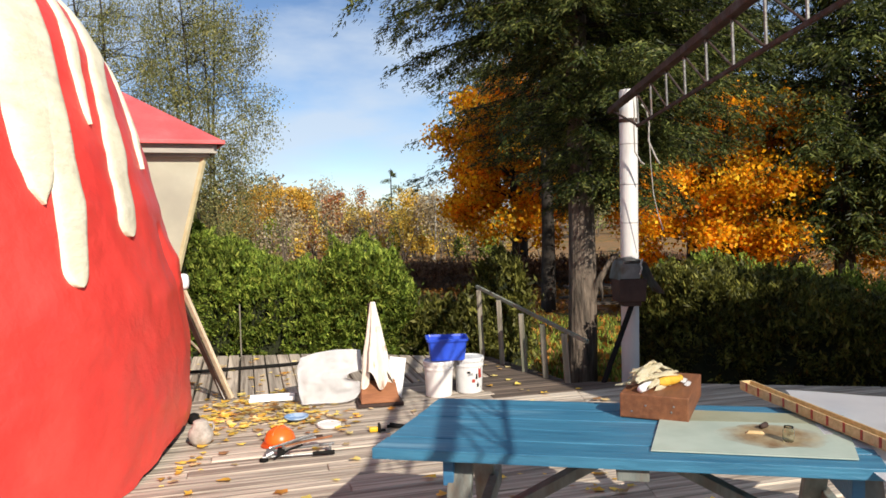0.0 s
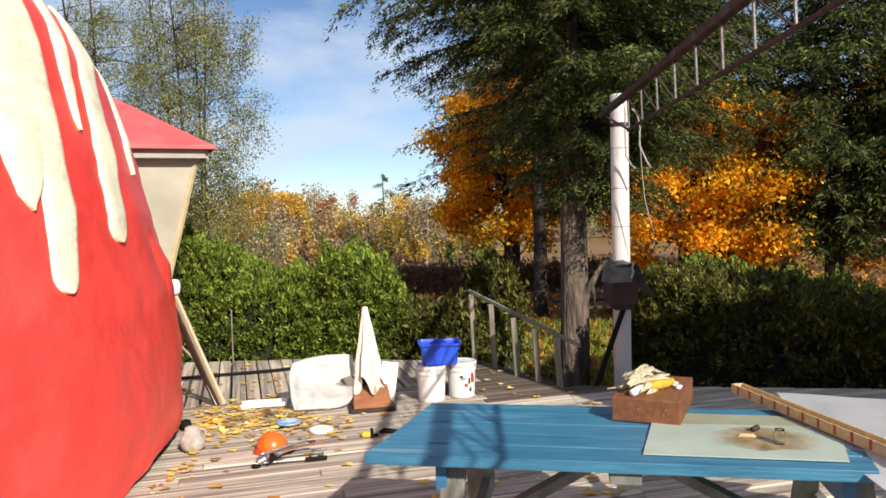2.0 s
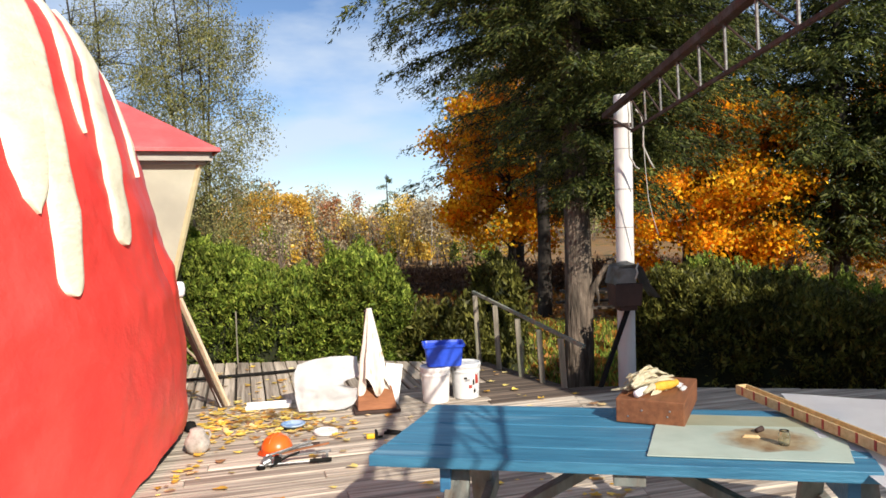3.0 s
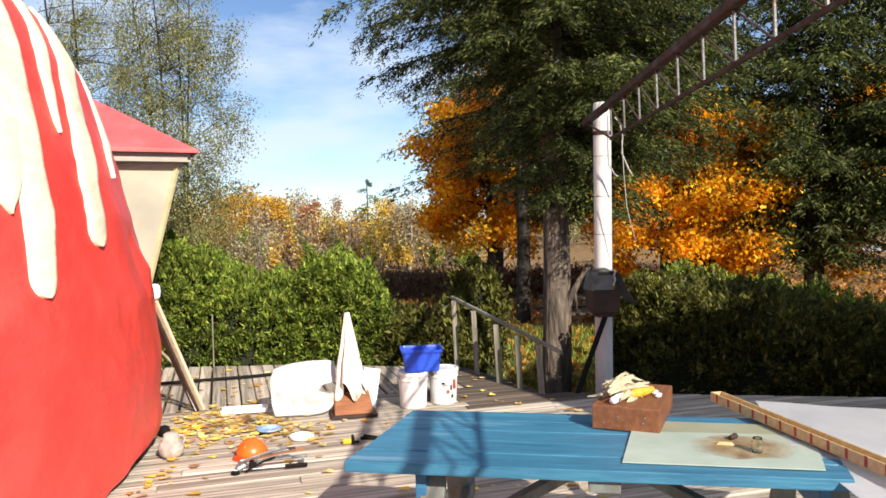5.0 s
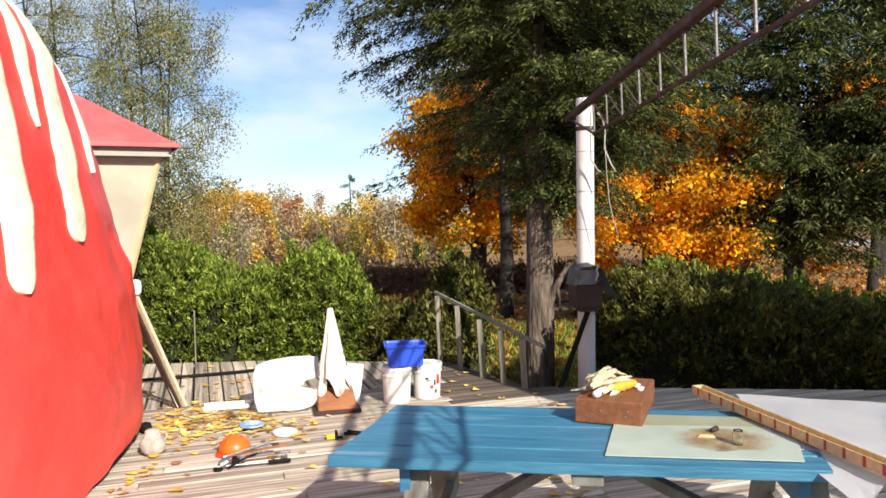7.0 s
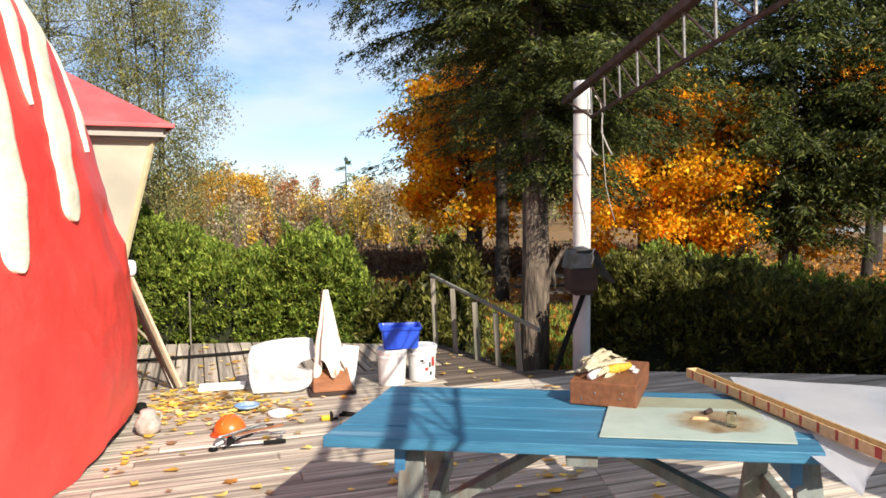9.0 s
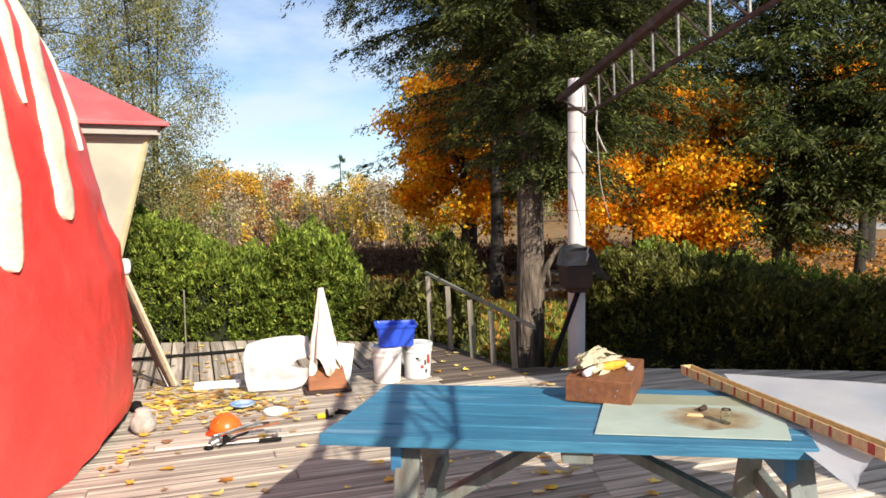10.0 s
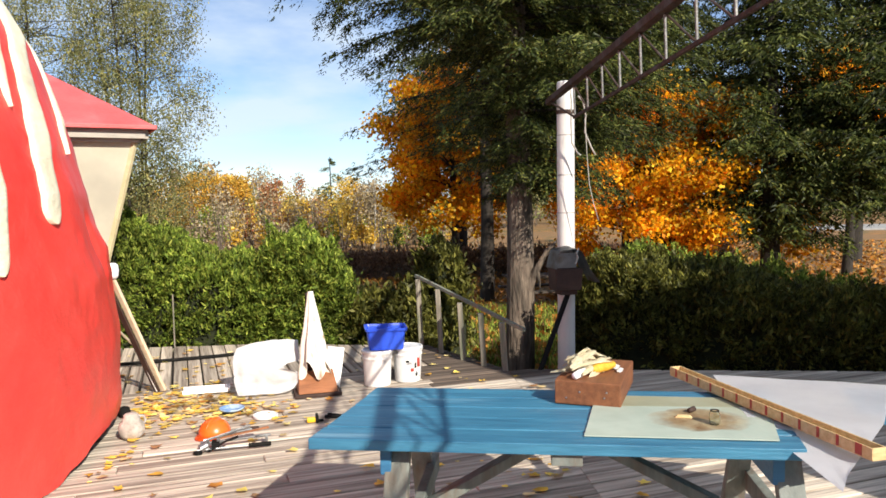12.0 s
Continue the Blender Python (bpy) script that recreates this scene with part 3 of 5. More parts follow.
b = bmesh.new()
eave = [(-1.80, -1.80), (1.80, -1.80), (1.80, 1.80), (-1.80, 1.80)]
n_e = 12
for k in range(4):
    p, q = Vector((*eave[k], TOP + 0.17)), Vector((*eave[(k + 1) % 4], TOP + 0.17))
    apex = Vector((0, 0, TOP + 1.34))
    rows = []
    for i in range(9):
        f = i / 8
        rows.append([b.verts.new(p.lerp(q, j / n_e).lerp(apex, f) + Vector((0, 0, (0.012 * noise.noise((j * 0.7, i * 0.6, k)) if 0 < j < n_e else 0)))) for j in range(n_e + 1)])
    for r1, r2 in zip(rows, rows[1:]):
        for j in range(n_e):
            b.faces.new((r1[j], r1[j + 1], r2[j + 1], r2[j]))
bmesh.ops.remove_doubles(b, verts=b.verts, dist=0.002)
part("roof", b, M_ROOF, booth, "red painted hip roof")
for k in range(4):
    part("roof_edge", box_bm((3.62, 0.03, 0.045), pose(0, 0, 0, 0, 0, 90 * k) @ pose(0, -1.80, TOP + 0.155), 0.006), M_ROOF, booth)

# ---- handrail on the diagonal edge ----
railing = thing("stair_railing", (0, 0, 0), 0, "sloping grey wooden handrail on square posts", "railing")
POSTS = [(0.40, 8.34), (0.60, 8.02), (0.80, 7.62), (0.98, 7.33), (1.16, 7.10)]
R0, R1 = Vector((0.36, 8.40, 0.81)), Vector((1.32, 6.86, 0.43))
part("handrail", beam_bm(R0, R1, 0.032, 0.036, 0.005, 0), M_RAILTOP, railing, "faded green top rail")
for x, y in POSTS:
    f = (y - R0.y) / (R1.y - R0.y)
    z = R0.z + (R1.z - R0.z) * f - 0.02
    part("post", beam_bm((x + 0.018, y - 0.01, -0.22), (x - 0.02, y, z), 0.075, 0.055, 0.006, 12), M_GREYWOOD, railing)

# ---- white pole, box and brace ----
POLE = Vector((1.86, 7.42, 0))
pole = thing("pipe_pole", (POLE.x, POLE.y, GROUND_Z), 0, "tall white plastic pipe pole beside the deck", "pole")
part("pipe", spin_bm([(0.0, -0.1), (0.088, -0.1), (0.088, 3.72), (0.080, 3.735), (0.070, 3.735), (0.070, 3.60), (0.0, 3.60)], 28), M_PVC, pole, smooth=False)
for z in (1.62, 2.02, 2.42, 2.80, 3.20):
    part("seam", spin_bm([(0.0885, z - 0.004), (0.0905, z), (0.0885, z + 0.004)], 28, close=False), M_PVCDIRT, pole, "dark dirty seam")
part("strap", spin_bm([(0.089, 3.41), (0.093, 3.41), (0.093, 3.45), (0.089, 3.45)], 24, close=False), M_RUST, pole, "rusty strap")

feeder = thing("nest_box", (1.80, 7.22, 0.76), 8, "wooden box in shade-darkened brown under bent tin cover on pole", "box")
part("box_body", box_bm((0.26, 0.20, 0.22), pose(0, 0, 0.11), 0.008, 1.12), M_BROWN, feeder)
part("box_bottom", box_bm((0.18, 0.15, 0.05), pose(0.01, 0, -0.022), 0.01), M_BROWN, feeder)
b = bmesh.new()
cols = [(-0.15, 0.22), (-0.14, 0.27), (-0.11, 0.40), (0.07, 0.42), (0.12, 0.38), (0.20, 0.22), (0.29, 0.09), (0.30, 0.07)]
grid = [[b.verts.new((x + 0.012 * noise.noise((x * 9, y * 9, 1)), y, z + 0.018 * noise.noise((x * 8, y * 8, 4)))) for y in (-0.15, -0.08, 0.0, 0.08, 0.14)] for x, z in cols]
for p, q in zip(grid, grid[1:]):
    for k in range(4):
        b.faces.new((p[k], p[k + 1], q[k + 1], q[k]))
bmesh.ops.solidify(b, geom=b.faces[:], thickness=0.006)
cover = part("tin_cover", b, M_TIN, feeder, "dented grey tin cover")
part("tin_flap", box_bm((0.20, 0.012, 0.15), pose(-0.03, -0.125, 0.30, 12, 0, 0), 0.004), M_TIN, feeder, "dented grey tin flap")
part("wire_twist", tube_bm([(0.04, -0.17, 0.27), (0.06, -0.18, 0.33), (0.05, -0.17, 0.37), (0.075, -0.16, 0.42)], 0.009), M_CORD, cover, "pale wire twist")

brace = thing("iron_brace", (0, 0, 0), 0, "black iron bar propped against the white pole", "brace")
part("bar", tube_bm([(1.47, 7.04, -0.10), (1.83, 7.20, 0.74)], 0.026, 10), M_BLACK, brace)
part("foot_plate", box_bm((0.10, 0.08, 0.015), pose(1.47, 7.035, -0.11)), M_BLACK, brace)

# ---- truss overhead ----
truss = thing("roof_truss", (0, 0, 0), 0, "rusty iron truss beam overhead with thin struts", "truss")
T0, T1 = Vector((1.69, 7.45, 2.635)), Vector((1.48, -3.07, 3.00))
way = (T1 - T0)
part("top_chord", beam_bm(T0, T1, 0.062, 0.055, 0.008, 0), M_RUST, truss)
L0, L1 = Vector((1.69, 6.45, 2.375)), Vector((1.50, -3.07, 2.70))
part("bottom_chord", beam_bm(L0, L1, 0.020, 0.024, 0.003, 0), M_RUST, truss)
part("end_strut", tube_bm([T0 + way * 0.012 + Vector((0, 0, -0.02)), L0 + (L1 - L0) * 0.004], 0.011, 8), M_RUST, truss)
STEP = 0.44


def chord_low(y):
    return L0.lerp(L1, (y - L0.y) / (L1.y - L0.y))


def chord_top(y):
    return T0.lerp(T1, (y - T0.y) / (T1.y - T0.y)) + Vector((0.01, 0, -0.02))


for i in range(21):
    y = L0.y - 0.05 - i * STEP
    part("strut", tube_bm([chord_top(y), chord_low(y)], 0.009, 6), M_GALV, truss, "thin grey steel strut")
    part("diagonal", tube_bm([chord_top(y), chord_low(y - STEP)], 0.007, 6), M_RUST, truss)

for name, pts, r in (("loose_cord", [(1.73, 7.10, 2.72), (1.80, 7.0, 2.73), (1.825, 7.05, 2.60), (1.83, 7.08, 2.40), (1.84, 7.10, 2.20), (1.90, 7.1, 2.10), (1.93, 7.1, 2.08)], 0.008),
                     ("loose_cord", [(1.85, 6.9, 2.62), (1.90, 6.92, 2.58), (1.95, 7.0, 2.45), (1.955, 7.05, 2.30), (2.02, 7.05, 2.15), (2.06, 7.05, 2.08)], 0.008),
                     ("hanging_wire", [(1.93, 6.95, 2.42), (1.96, 7.0, 2.10), (1.99, 7.02, 1.80), (2.03, 7.02, 1.62), (2.08, 7.02, 1.45)], 0.004)):
    bmc = tube_bm(pts, r, 6)
    tagged(part(name, bmc, M_CORD, smooth=True), "pale cord end hanging from the truss" if name == "loose_cord" else "thin pale wire hanging from the truss", "cord")

# ---- picnic table ----
TABLE_TURN = -11.0
table = thing("picnic_table", (-0.29, 2.92, 0), TABLE_TURN, "worn blue picnic table with grey-green legs", "table")
SKEW = 0.15
for i in range(5):
    w = 0.154
    y = w * (i + 0.5) + i * 0.008
    rr = random.Random(i)
    plank = box_bm((1.885 + rr.uniform(-0.008, 0.008), w, 0.045), pose(0.925 + rr.uniform(-0.006, 0.006), y, 0.7275 + rr.uniform(-0.002, 0.002)), 0.004)
    for vert in plank.verts:
        vert.co.x += SKEW * vert.co.y   # the ends are cut on a slant
    part("tabletop_plank", plank, M_BLUE, table)
for x in (0.27, 1.80):
    part("cleat", box_bm((0.045, 0.66, 0.13), pose(x - 0.055 + 0.06, 0.42, 0.64), 0.005), M_BLUE2, table, "blue painted cleat under the top")
    for ya, yb in ((0.17, -0.16), (0.66, 0.98)):
        part("leg", beam_bm((x + 0.05, ya, 0.70), (x + 0.05, yb, 0.0), 0.10, 0.05, 0.006, 0), M_GREYPAINT, table)
    part("cross_rail", box_bm((0.045, 1.05, 0.09), pose(x + 0.10, 0.41, 0.33), 0.005), M_GREYPAINT, table)
part("centre_batten", box_bm((0.12, 0.76, 0.05), pose(1.00, 0.405, 0.678), 0.004), M_GREYPAINT, table)
part("diagonal_brace", beam_bm((0.98, 0.42, 0.66), (0.38, 0.42, 0.30), 0.09, 0.045, 0.005, 0), M_GREYPAINT, table)
part("diagonal_brace", beam_bm((1.06, 0.42, 0.66), (1.78, 0.42, 0.30), 0.09, 0.045, 0.005, 0), M_GREYPAINT, table)

side = thing("side_table", (2.27, 3.05, 0), -25, "small blue painted side table under a white sheet", "table")
for i in range(5):
    part("tabletop_plank", box_bm((0.40, 0.085, 0.04), pose(0.0, -0.18 + i * 0.09, 0.735), 0.006), M_BLUE, side)
for sx in (0.02, 0.17):
    for sy in (-0.02, 0.18):
        part("leg", box_bm((0.05, 0.05, 0.715), pose(sx, sy, 0.3575), 0.005), M_BLUE2, side)

TM = pose(-0.29, 2.92, 0, 0, 0, TABLE_TURN)
b = bmesh.new()
u = [(1.07, 0.085), (1.80, 0.075), (1.93, 0.66), (1.17, 0.68)]
low, high = [b.verts.new(TM @ Vector((x, y, 0.7535))) for x, y in u], [b.verts.new(TM @ Vector((x, y, 0.7585))) for x, y in u]
b.faces.new(low), b.faces.new(high)
for i in range(4):
    b.faces.new((low[i], low[(i + 1) % 4], high[(i + 1) % 4], high[i]))
tagged(part("pale_board", b, M_BOARDPALE), "pale greenish flat board lying on the table", "board")

# thin strip, darker and more olive, over the rear of the pale board
b = bmesh.new()
u = [(1.16, 0.50), (1.885, 0.515), (1.925, 0.655), (1.185, 0.675)]
low, high = [b.verts.new(TM @ Vector((x, y, 0.7587))) for x, y in u], [b.verts.new(TM @ Vector((x, y, 0.7594))) for x, y in u]
b.faces.new(low), b.faces.new(high)
for i in range(4):
    b.faces.new((low[i], low[(i + 1) % 4], high[(i + 1) % 4], high[i]))
tagged(part("olive_board", b, M_OLIVE), "thin olive-grey strip over the rear of the pale board", "board")

b = bmesh.new()
hub, rings = b.verts.new((0, 0, 0.0008)), []
for k, f in enumerate((0.4, 0.7, 1.0)):
    ring = []
    for i in range(48):
        a = 2 * math.pi * i / 48
        r = (0.215 + 0.035 * noise.noise((math.cos(a) * 2, math.sin(a) * 2, 0)) + 0.014 * noise.noise((math.cos(a) * 7, math.sin(a) * 7, 2))) * f
        ring.append(b.verts.new((math.cos(a) * r * 1.03, math.sin(a) * r * 0.72, 0.0005 - 0.0002 * k)))
    rings.append(ring)
for i in range(48):
    j = (i + 1) % 48
    b.faces.new((hub, rings[0][i], rings[0][j]))
    for r1, r2 in zip(rings, rings[1:]):
        b.faces.new((r1[i], r2[i], r2[j], r1[j]))
stain = part("glue_stain", b, M_STAIN)
stain.matrix_basis = TM @ pose(1.565, 0.325, 0.7586)
tagged(stain, "brown dried stain on the pale board", "stain")

glass = thing("glass_jar", TM @ Vector((1.605, 0.255, 0.7592)), 0, "small clear glass jar standing on the stain", "jar")
part("jar_body", spin_bm([(r * 0.62, h * 0.62) for r, h in [(0.0, 0.0), (0.030, 0.0), (0.036, 0.02), (0.036, 0.07), (0.029, 0.085), (0.029, 0.095), (0.025, 0.095), (0.025, 0.083), (0.032, 0.068), (0.032, 0.02), (0.027, 0.006), (0.0, 0.006)]], 20), GLASS, glass, smooth=True)
twig = thing("cork_piece", TM @ Vector((1.55, 0.42, 0.7592)), 30, "small dark cork piece on the stain", "cork")
part("cork", spin_bm([(0.0, -0.022), (0.010, -0.02), (0.012, 0.016), (0.0, 0.018)], 12, pose(0, 0, 0.012, 0, 84, 0)), M_BROWN, twig, smooth=True)
chip = thing("wood_chip", TM @ Vector((1.50, 0.34, 0.7592)), -15, "pale wood chip on the stain", "chip")
part("chip", box_bm((0.075, 0.022, 0.012), pose(0, 0, 0.006), 0.004, 0.7), M_BAMBOO, chip)

# brown timber block with corn husks
crate = thing("timber_block", (1.005, 3.44, 0.7535), -25, "reddish brown timber box on the table", "box")
part("body", box_bm((0.295, 0.50, 0.108), pose(0.005, 0, 0.054), 0.006), M_BOX, crate)
for x, z in ((-0.09, 0.03), (0.08, 0.04), (0.09, 0.065), (-0.03, 0.06)):
    part("nail_head", spin_bm([(0.0, 0.0), (0.005, 0.0), (0.004, 0.002), (0.0, 0.003)], 8, pose(x, -0.25, z, 90, 0, 0)), M_CHROME, crate, "pale nail head")

corn = thing("corn_husks", (0.955, 3.40, 0.862), 36, "dried corn cob in curled pale husks", "corn")
rng = np.random.default_rng(4)


def husk_bm(length, width, curl, lift, m):
    b = bmesh.new()
    g = []
    for i in range(11):
        s = i / 10
        w = width * math.sin(math.pi * min(1, 0.12 + s * 0.88)) ** 0.7
        row = []
        for k in range(7):
            c = (k / 6 - 0.5) * 2
            row.append(b.verts.new((length * (s - 0.5), c * w * 0.5, lift * math.sin(s * math.pi) + curl * (1 - c * c) * w + 0.010 * noise.noise((s * 7, c * 4, length * 90)))))
        g.append(row)
    for p, q in zip(g, g[1:]):
        for k in range(6):
            b.faces.new((p[k], p[k + 1], q[k + 1], q[k]))
    bmesh.ops.solidify(b, geom=b.faces[:], thickness=0.002)
    bmesh.ops.transform(b, matrix=m, verts=b.verts)
    return b


for i in range(20):
    part("husk", husk_bm(0.12 + rng.random() * 0.15, 0.018 + rng.random() * 0.028, 0.1 + 0.35 * rng.random(), 0.005 + 0.03 * rng.random(),
                         pose(-0.02 + rng.normal() * 0.03, rng.normal() * 0.025, 0.008 + 0.0032 * i, rng.normal() * 35, rng.normal() * 9, rng.normal() * 20)), M_HUSK, corn, smooth=True)
part("cob", spin_bm([(0.0, -0.09), (0.016, -0.085), (0.022, -0.04), (0.023, 0.03), (0.016, 0.08), (0.0, 0.09)], 14, pose(0.05, -0.055, 0.024, 0, 90, 0)), M_CORN, corn, "yellow corn cob", smooth=True)
part("white_cob", spin_bm([(0.0, -0.06), (0.016, -0.056), (0.019, 0.0), (0.014, 0.05), (0.0, 0.056)], 12, pose(-0.11, -0.05, 0.02, 0, 88, 12)), M_WHITE, corn, "pale stripped cob", smooth=True)
for x, y in ((0.15, -0.06), (0.11, -0.11)):
    part("husk_scrap", husk_bm(0.07, 0.03, 0.2, 0.008, pose(x, y, 0.004, 0, 0, 20)), M_WHITE, corn, "white husk scrap")

# white sheet draped over both tables
b = bmesh.new()
outline = [(1.69, 3.66, 0.753), (2.44, 3.34, 0.753), (2.00, 2.78, 0.753), (1.56, 2.34, 0.730), (1.485, 2.25, 0.712), (1.515, 2.95, 0.753)]
c_l = [Vector(outline[0]).lerp(Vector(outline[5]), k / 8) for k in range(8)] + [Vector(outline[5]).lerp(Vector(outline[4]), k / 8) for k in range(9)]
c_r = [Vector(outline[1]).lerp(Vector(outline[2]), k / 8) for k in range(8)] + [Vector(outline[2]).lerp(Vector(outline[3]), k / 8) for k in range(9)]
g = []
for p, q in zip(c_l, c_r):
    g.append([b.verts.new(p.lerp(q, k / 12) + Vector((0, 0, 0.003 * noise.noise((p.y * 3, k * 0.3, 0)) + 0.006))) for k in range(13)])
for p, q in zip(g, g[1:]):
    for k in range(12):
        b.faces.new((p[k], p[k + 1], q[k + 1], q[k]))
bmesh.ops.solidify(b, geom=b.faces[:], thickness=0.006)
tagged(part("white_sheet", b, M_PAPER), "stiff white plastic sheet lying across the tables", "sheet")

# slotted wooden strip with red bands
S0, S1 = Vector((1.49, 3.66, 0.763)), Vector((1.70, 2.38, 0.764))
strip = thing("banded_wood_tray", S0.lerp(S1, 0.5), math.degrees(math.atan2((S1 - S0).y, (S1 - S0).x)), "long narrow raw wood tray with red bands", "tray")
LEN = (S1 - S0).length
part("tray_bottom", box_bm((LEN, 0.058, 0.008), pose(0, 0, 0.006), 0.002), M_BAMBOO, strip)
for y in (0.029, -0.029):
    facing = part("tray_side", box_bm((LEN, 0.007, 0.038), pose(0, y * 0.94, 0.0285), 0.002), M_BAMBOO, strip)
for x in (-LEN / 2 + 0.004, LEN / 2 - 0.004):
    part("tray_end", box_bm((0.008, 0.058, 0.038), pose(x, 0, 0.0285), 0.002), M_BAMBOO, strip)
for i in range(13):
    x = -LEN / 2 + 0.06 + i * (LEN - 0.12) / 12
    part("red_band", box_bm((0.013 if i < 12 else 0.03, 0.002, 0.040), pose(x, -0.0318, 0.0285), 0), M_REDBAND, facing, "dark red band")
    part("divider", box_bm((0.006, 0.046, 0.016), pose(x, 0, 0.018), 0.001), M_BAMBOO, strip)
    if i % 2 and i < 12:
        part("paper_scrap", husk_bm(0.045, 0.025, 0.1, 0.003, pose(x + 0.05, 0, 0.014, 0, 0, 15 * i)), M_CREAM, strip, "pale scrap in the tray")

# ---- things on the deck ----


def pail(name, place, material, label):
    p = thing(name, place, 20, label, "bucket", group="pails on the deck")
    shell = part("bucket_wall", spin_bm([(0.0, 0.0), (0.115, 0.0), (0.119, 0.006), (0.131, 0.245), (0.138, 0.247), (0.139, 0.262), (0.133, 0.264), (0.134, 0.290), (0.141, 0.292),
                                 (0.142, 0.318), (0.136, 0.322)], 36), material, p, smooth=False)
    part("lid", spin_bm([(0.0, 0.318), (0.118, 0.318), (0.126, 0.328), (0.140, 0.327), (0.144, 0.318), (0.1435, 0.300)], 36, close=False), material, p)
    part("handle", tube_bm([(0.143 * math.cos(a), 0.143 * math.sin(a) - 0.012 * math.sin(a), 0.275 - 0.09 * abs(math.sin(a))) for a in np.linspace(0, math.pi, 17)], 0.003, 6), M_GALV, p, "thin wire handle")
    for sx in (-1, 1):
        part("ear", spin_bm([(0.0, 0.0), (0.014, 0.0), (0.012, 0.008), (0.0, 0.009)], 12, pose(sx * 0.137, 0, 0.275, 0, sx * 90, 0)), material, shell)
    return p


pail("pail", (-0.075, 6.70, 0.0), M_PAIL, "white plastic pail with lid on the deck")
spattered = pail("pail", (0.205, 6.83, 0.0), M_PAIL2, "paint-spattered white plastic pail with printed label")
for az, z, w, h, mt in ((-62, 0.20, 0.035, 0.11, M_REDBAND), (-92, 0.12, 0.03, 0.03, M_REDBAND), (-72, 0.075, 0.02, 0.03, M_BLACK), (-78, 0.16, 0.018, 0.05, M_BLACK), (-112, 0.2, 0.03, 0.018, M_BLACK)):
    rad = 0.119 + 0.012 * z / 0.245 + 0.0012
    part("label_print", box_bm((w, 0.002, h), pose(0, 0, 0, 0, 0, az) @ pose(rad, 0, z, -2.8, 0, 90), 0), mt, spattered, "small printed label patch")

blue_bin = thing("recycling_bin", (0.005, 6.74, 0.33), 4, "bright blue plastic bin set on two pails", "bin")
b = bmesh.new()
levels = [(0.155, 0.115, 0.0), (0.158, 0.118, 0.006), (0.178, 0.135, 0.190), (0.194, 0.150, 0.192), (0.196, 0.152, 0.214), (0.180, 0.137, 0.216), (0.174, 0.131, 0.195), (0.150, 0.11, 0.012)]
rings = []
for hx, hy, z in levels:
    ring = []
    for cx, cy, a0 in ((1, 1, 0), (-1, 1, 90), (-1, -1, 180), (1, -1, 270)):
        for k in range(5):
            a = radians(a0 + 22.5 * k)
            ring.append(b.verts.new((cx * (hx - 0.03) + 0.03 * math.cos(a), cy * (hy - 0.03) + 0.03 * math.sin(a), z)))
    rings.append(ring)
for p, q in zip(rings, rings[1:]):
    for k in range(20):
        b.faces.new((p[k], p[(k + 1) % 20], q[(k + 1) % 20], q[k]))
b.faces.new(rings[0]), b.faces.new(rings[-1])
bmesh.ops.scale(b, vec=(0.98, 1.0, 0.92), verts=b.verts)
part("bin_shell", b, M_BIN, blue_bin)

# cloth-draped pointed figure on a plinth
figure = thing("draped_obelisk", (-0.60, 6.45, 0), 12, "soiled white cloth draped over a pointed stand", "sculpture")
part("plinth", box_bm((0.40, 0.26, 0.03), pose(0, 0, 0.015), 0.006), M_BROWN, figure, "dark brown plinth")
b = bmesh.new()
pr = [(-0.17, -0.115, 0.032), (0.17, -0.115, 0.032), (0.15, 0.05, 0.19), (-0.15, 0.05, 0.19), (0.15, 0.11, 0.19), (-0.15, 0.11, 0.19), (0.17, 0.12, 0.032), (-0.17, 0.12, 0.032)]
vv = [b.verts.new(p) for p in pr]
for f in ((0, 1, 2, 3), (3, 2, 4, 5), (5, 4, 6, 7), (7, 6, 1, 0), (0, 3, 5, 7), (1, 6, 4, 2)):
    b.faces.new([vv[i] for i in f])
bmesh.ops.bevel(b, geom=b.edges[:], offset=0.005, segments=1, affect="EDGES")
part("sloping_panel", b, M_PLINTH, figure, "brown varnished sloping panel")
part("spike_back", box_bm((0.12, 0.03, 0.70), pose(-0.05, 0.09, 0.53), 0.006, 0.35), M_BROWN, figure, "dark wooden upright")
b = bmesh.new()
g = []
for i in range(34):
    s = i / 33
    z = 0.90 - 0.68 * s
    row = []
    for k in range(72):
        a = 2 * math.pi * k / 72
        r = 0.022 + 0.088 * s ** 0.95 + 0.030 * s * math.sin(a * 6 + 1.5 * s + 0.6 * math.sin(3 * s)) + 0.012 * s * noise.noise((math.cos(a) * 3, math.sin(a) * 3, s * 4))
        hang = 0.085 * s ** 3 * math.sin(a * 4 + 0.7)
        row.append(b.verts.new((-0.035 + 0.02 * s + r * math.cos(a) * 1.05, 0.015 + r * math.sin(a) * 0.8, z - hang)))
    g.append(row)
for p, q in zip(g, g[1:]):
    for k in range(72):
        b.faces.new((p[k], p[(k + 1) % 72], q[(k + 1) % 72], q[k]))
b.faces.new(g[0])
part("cloth", b, M_CLOTH, figure, "soiled white draped cloth", smooth=True)
card = thing("white_board", (-0.465, 6.62, 0.0), 10, "small white panel leaning behind the draped stand", "panel")
part("panel", box_bm((0.15, 0.018, 0.37), pose(0, 0, 0.187, -6, 9, 0), 0.004), M_WHITE, card)

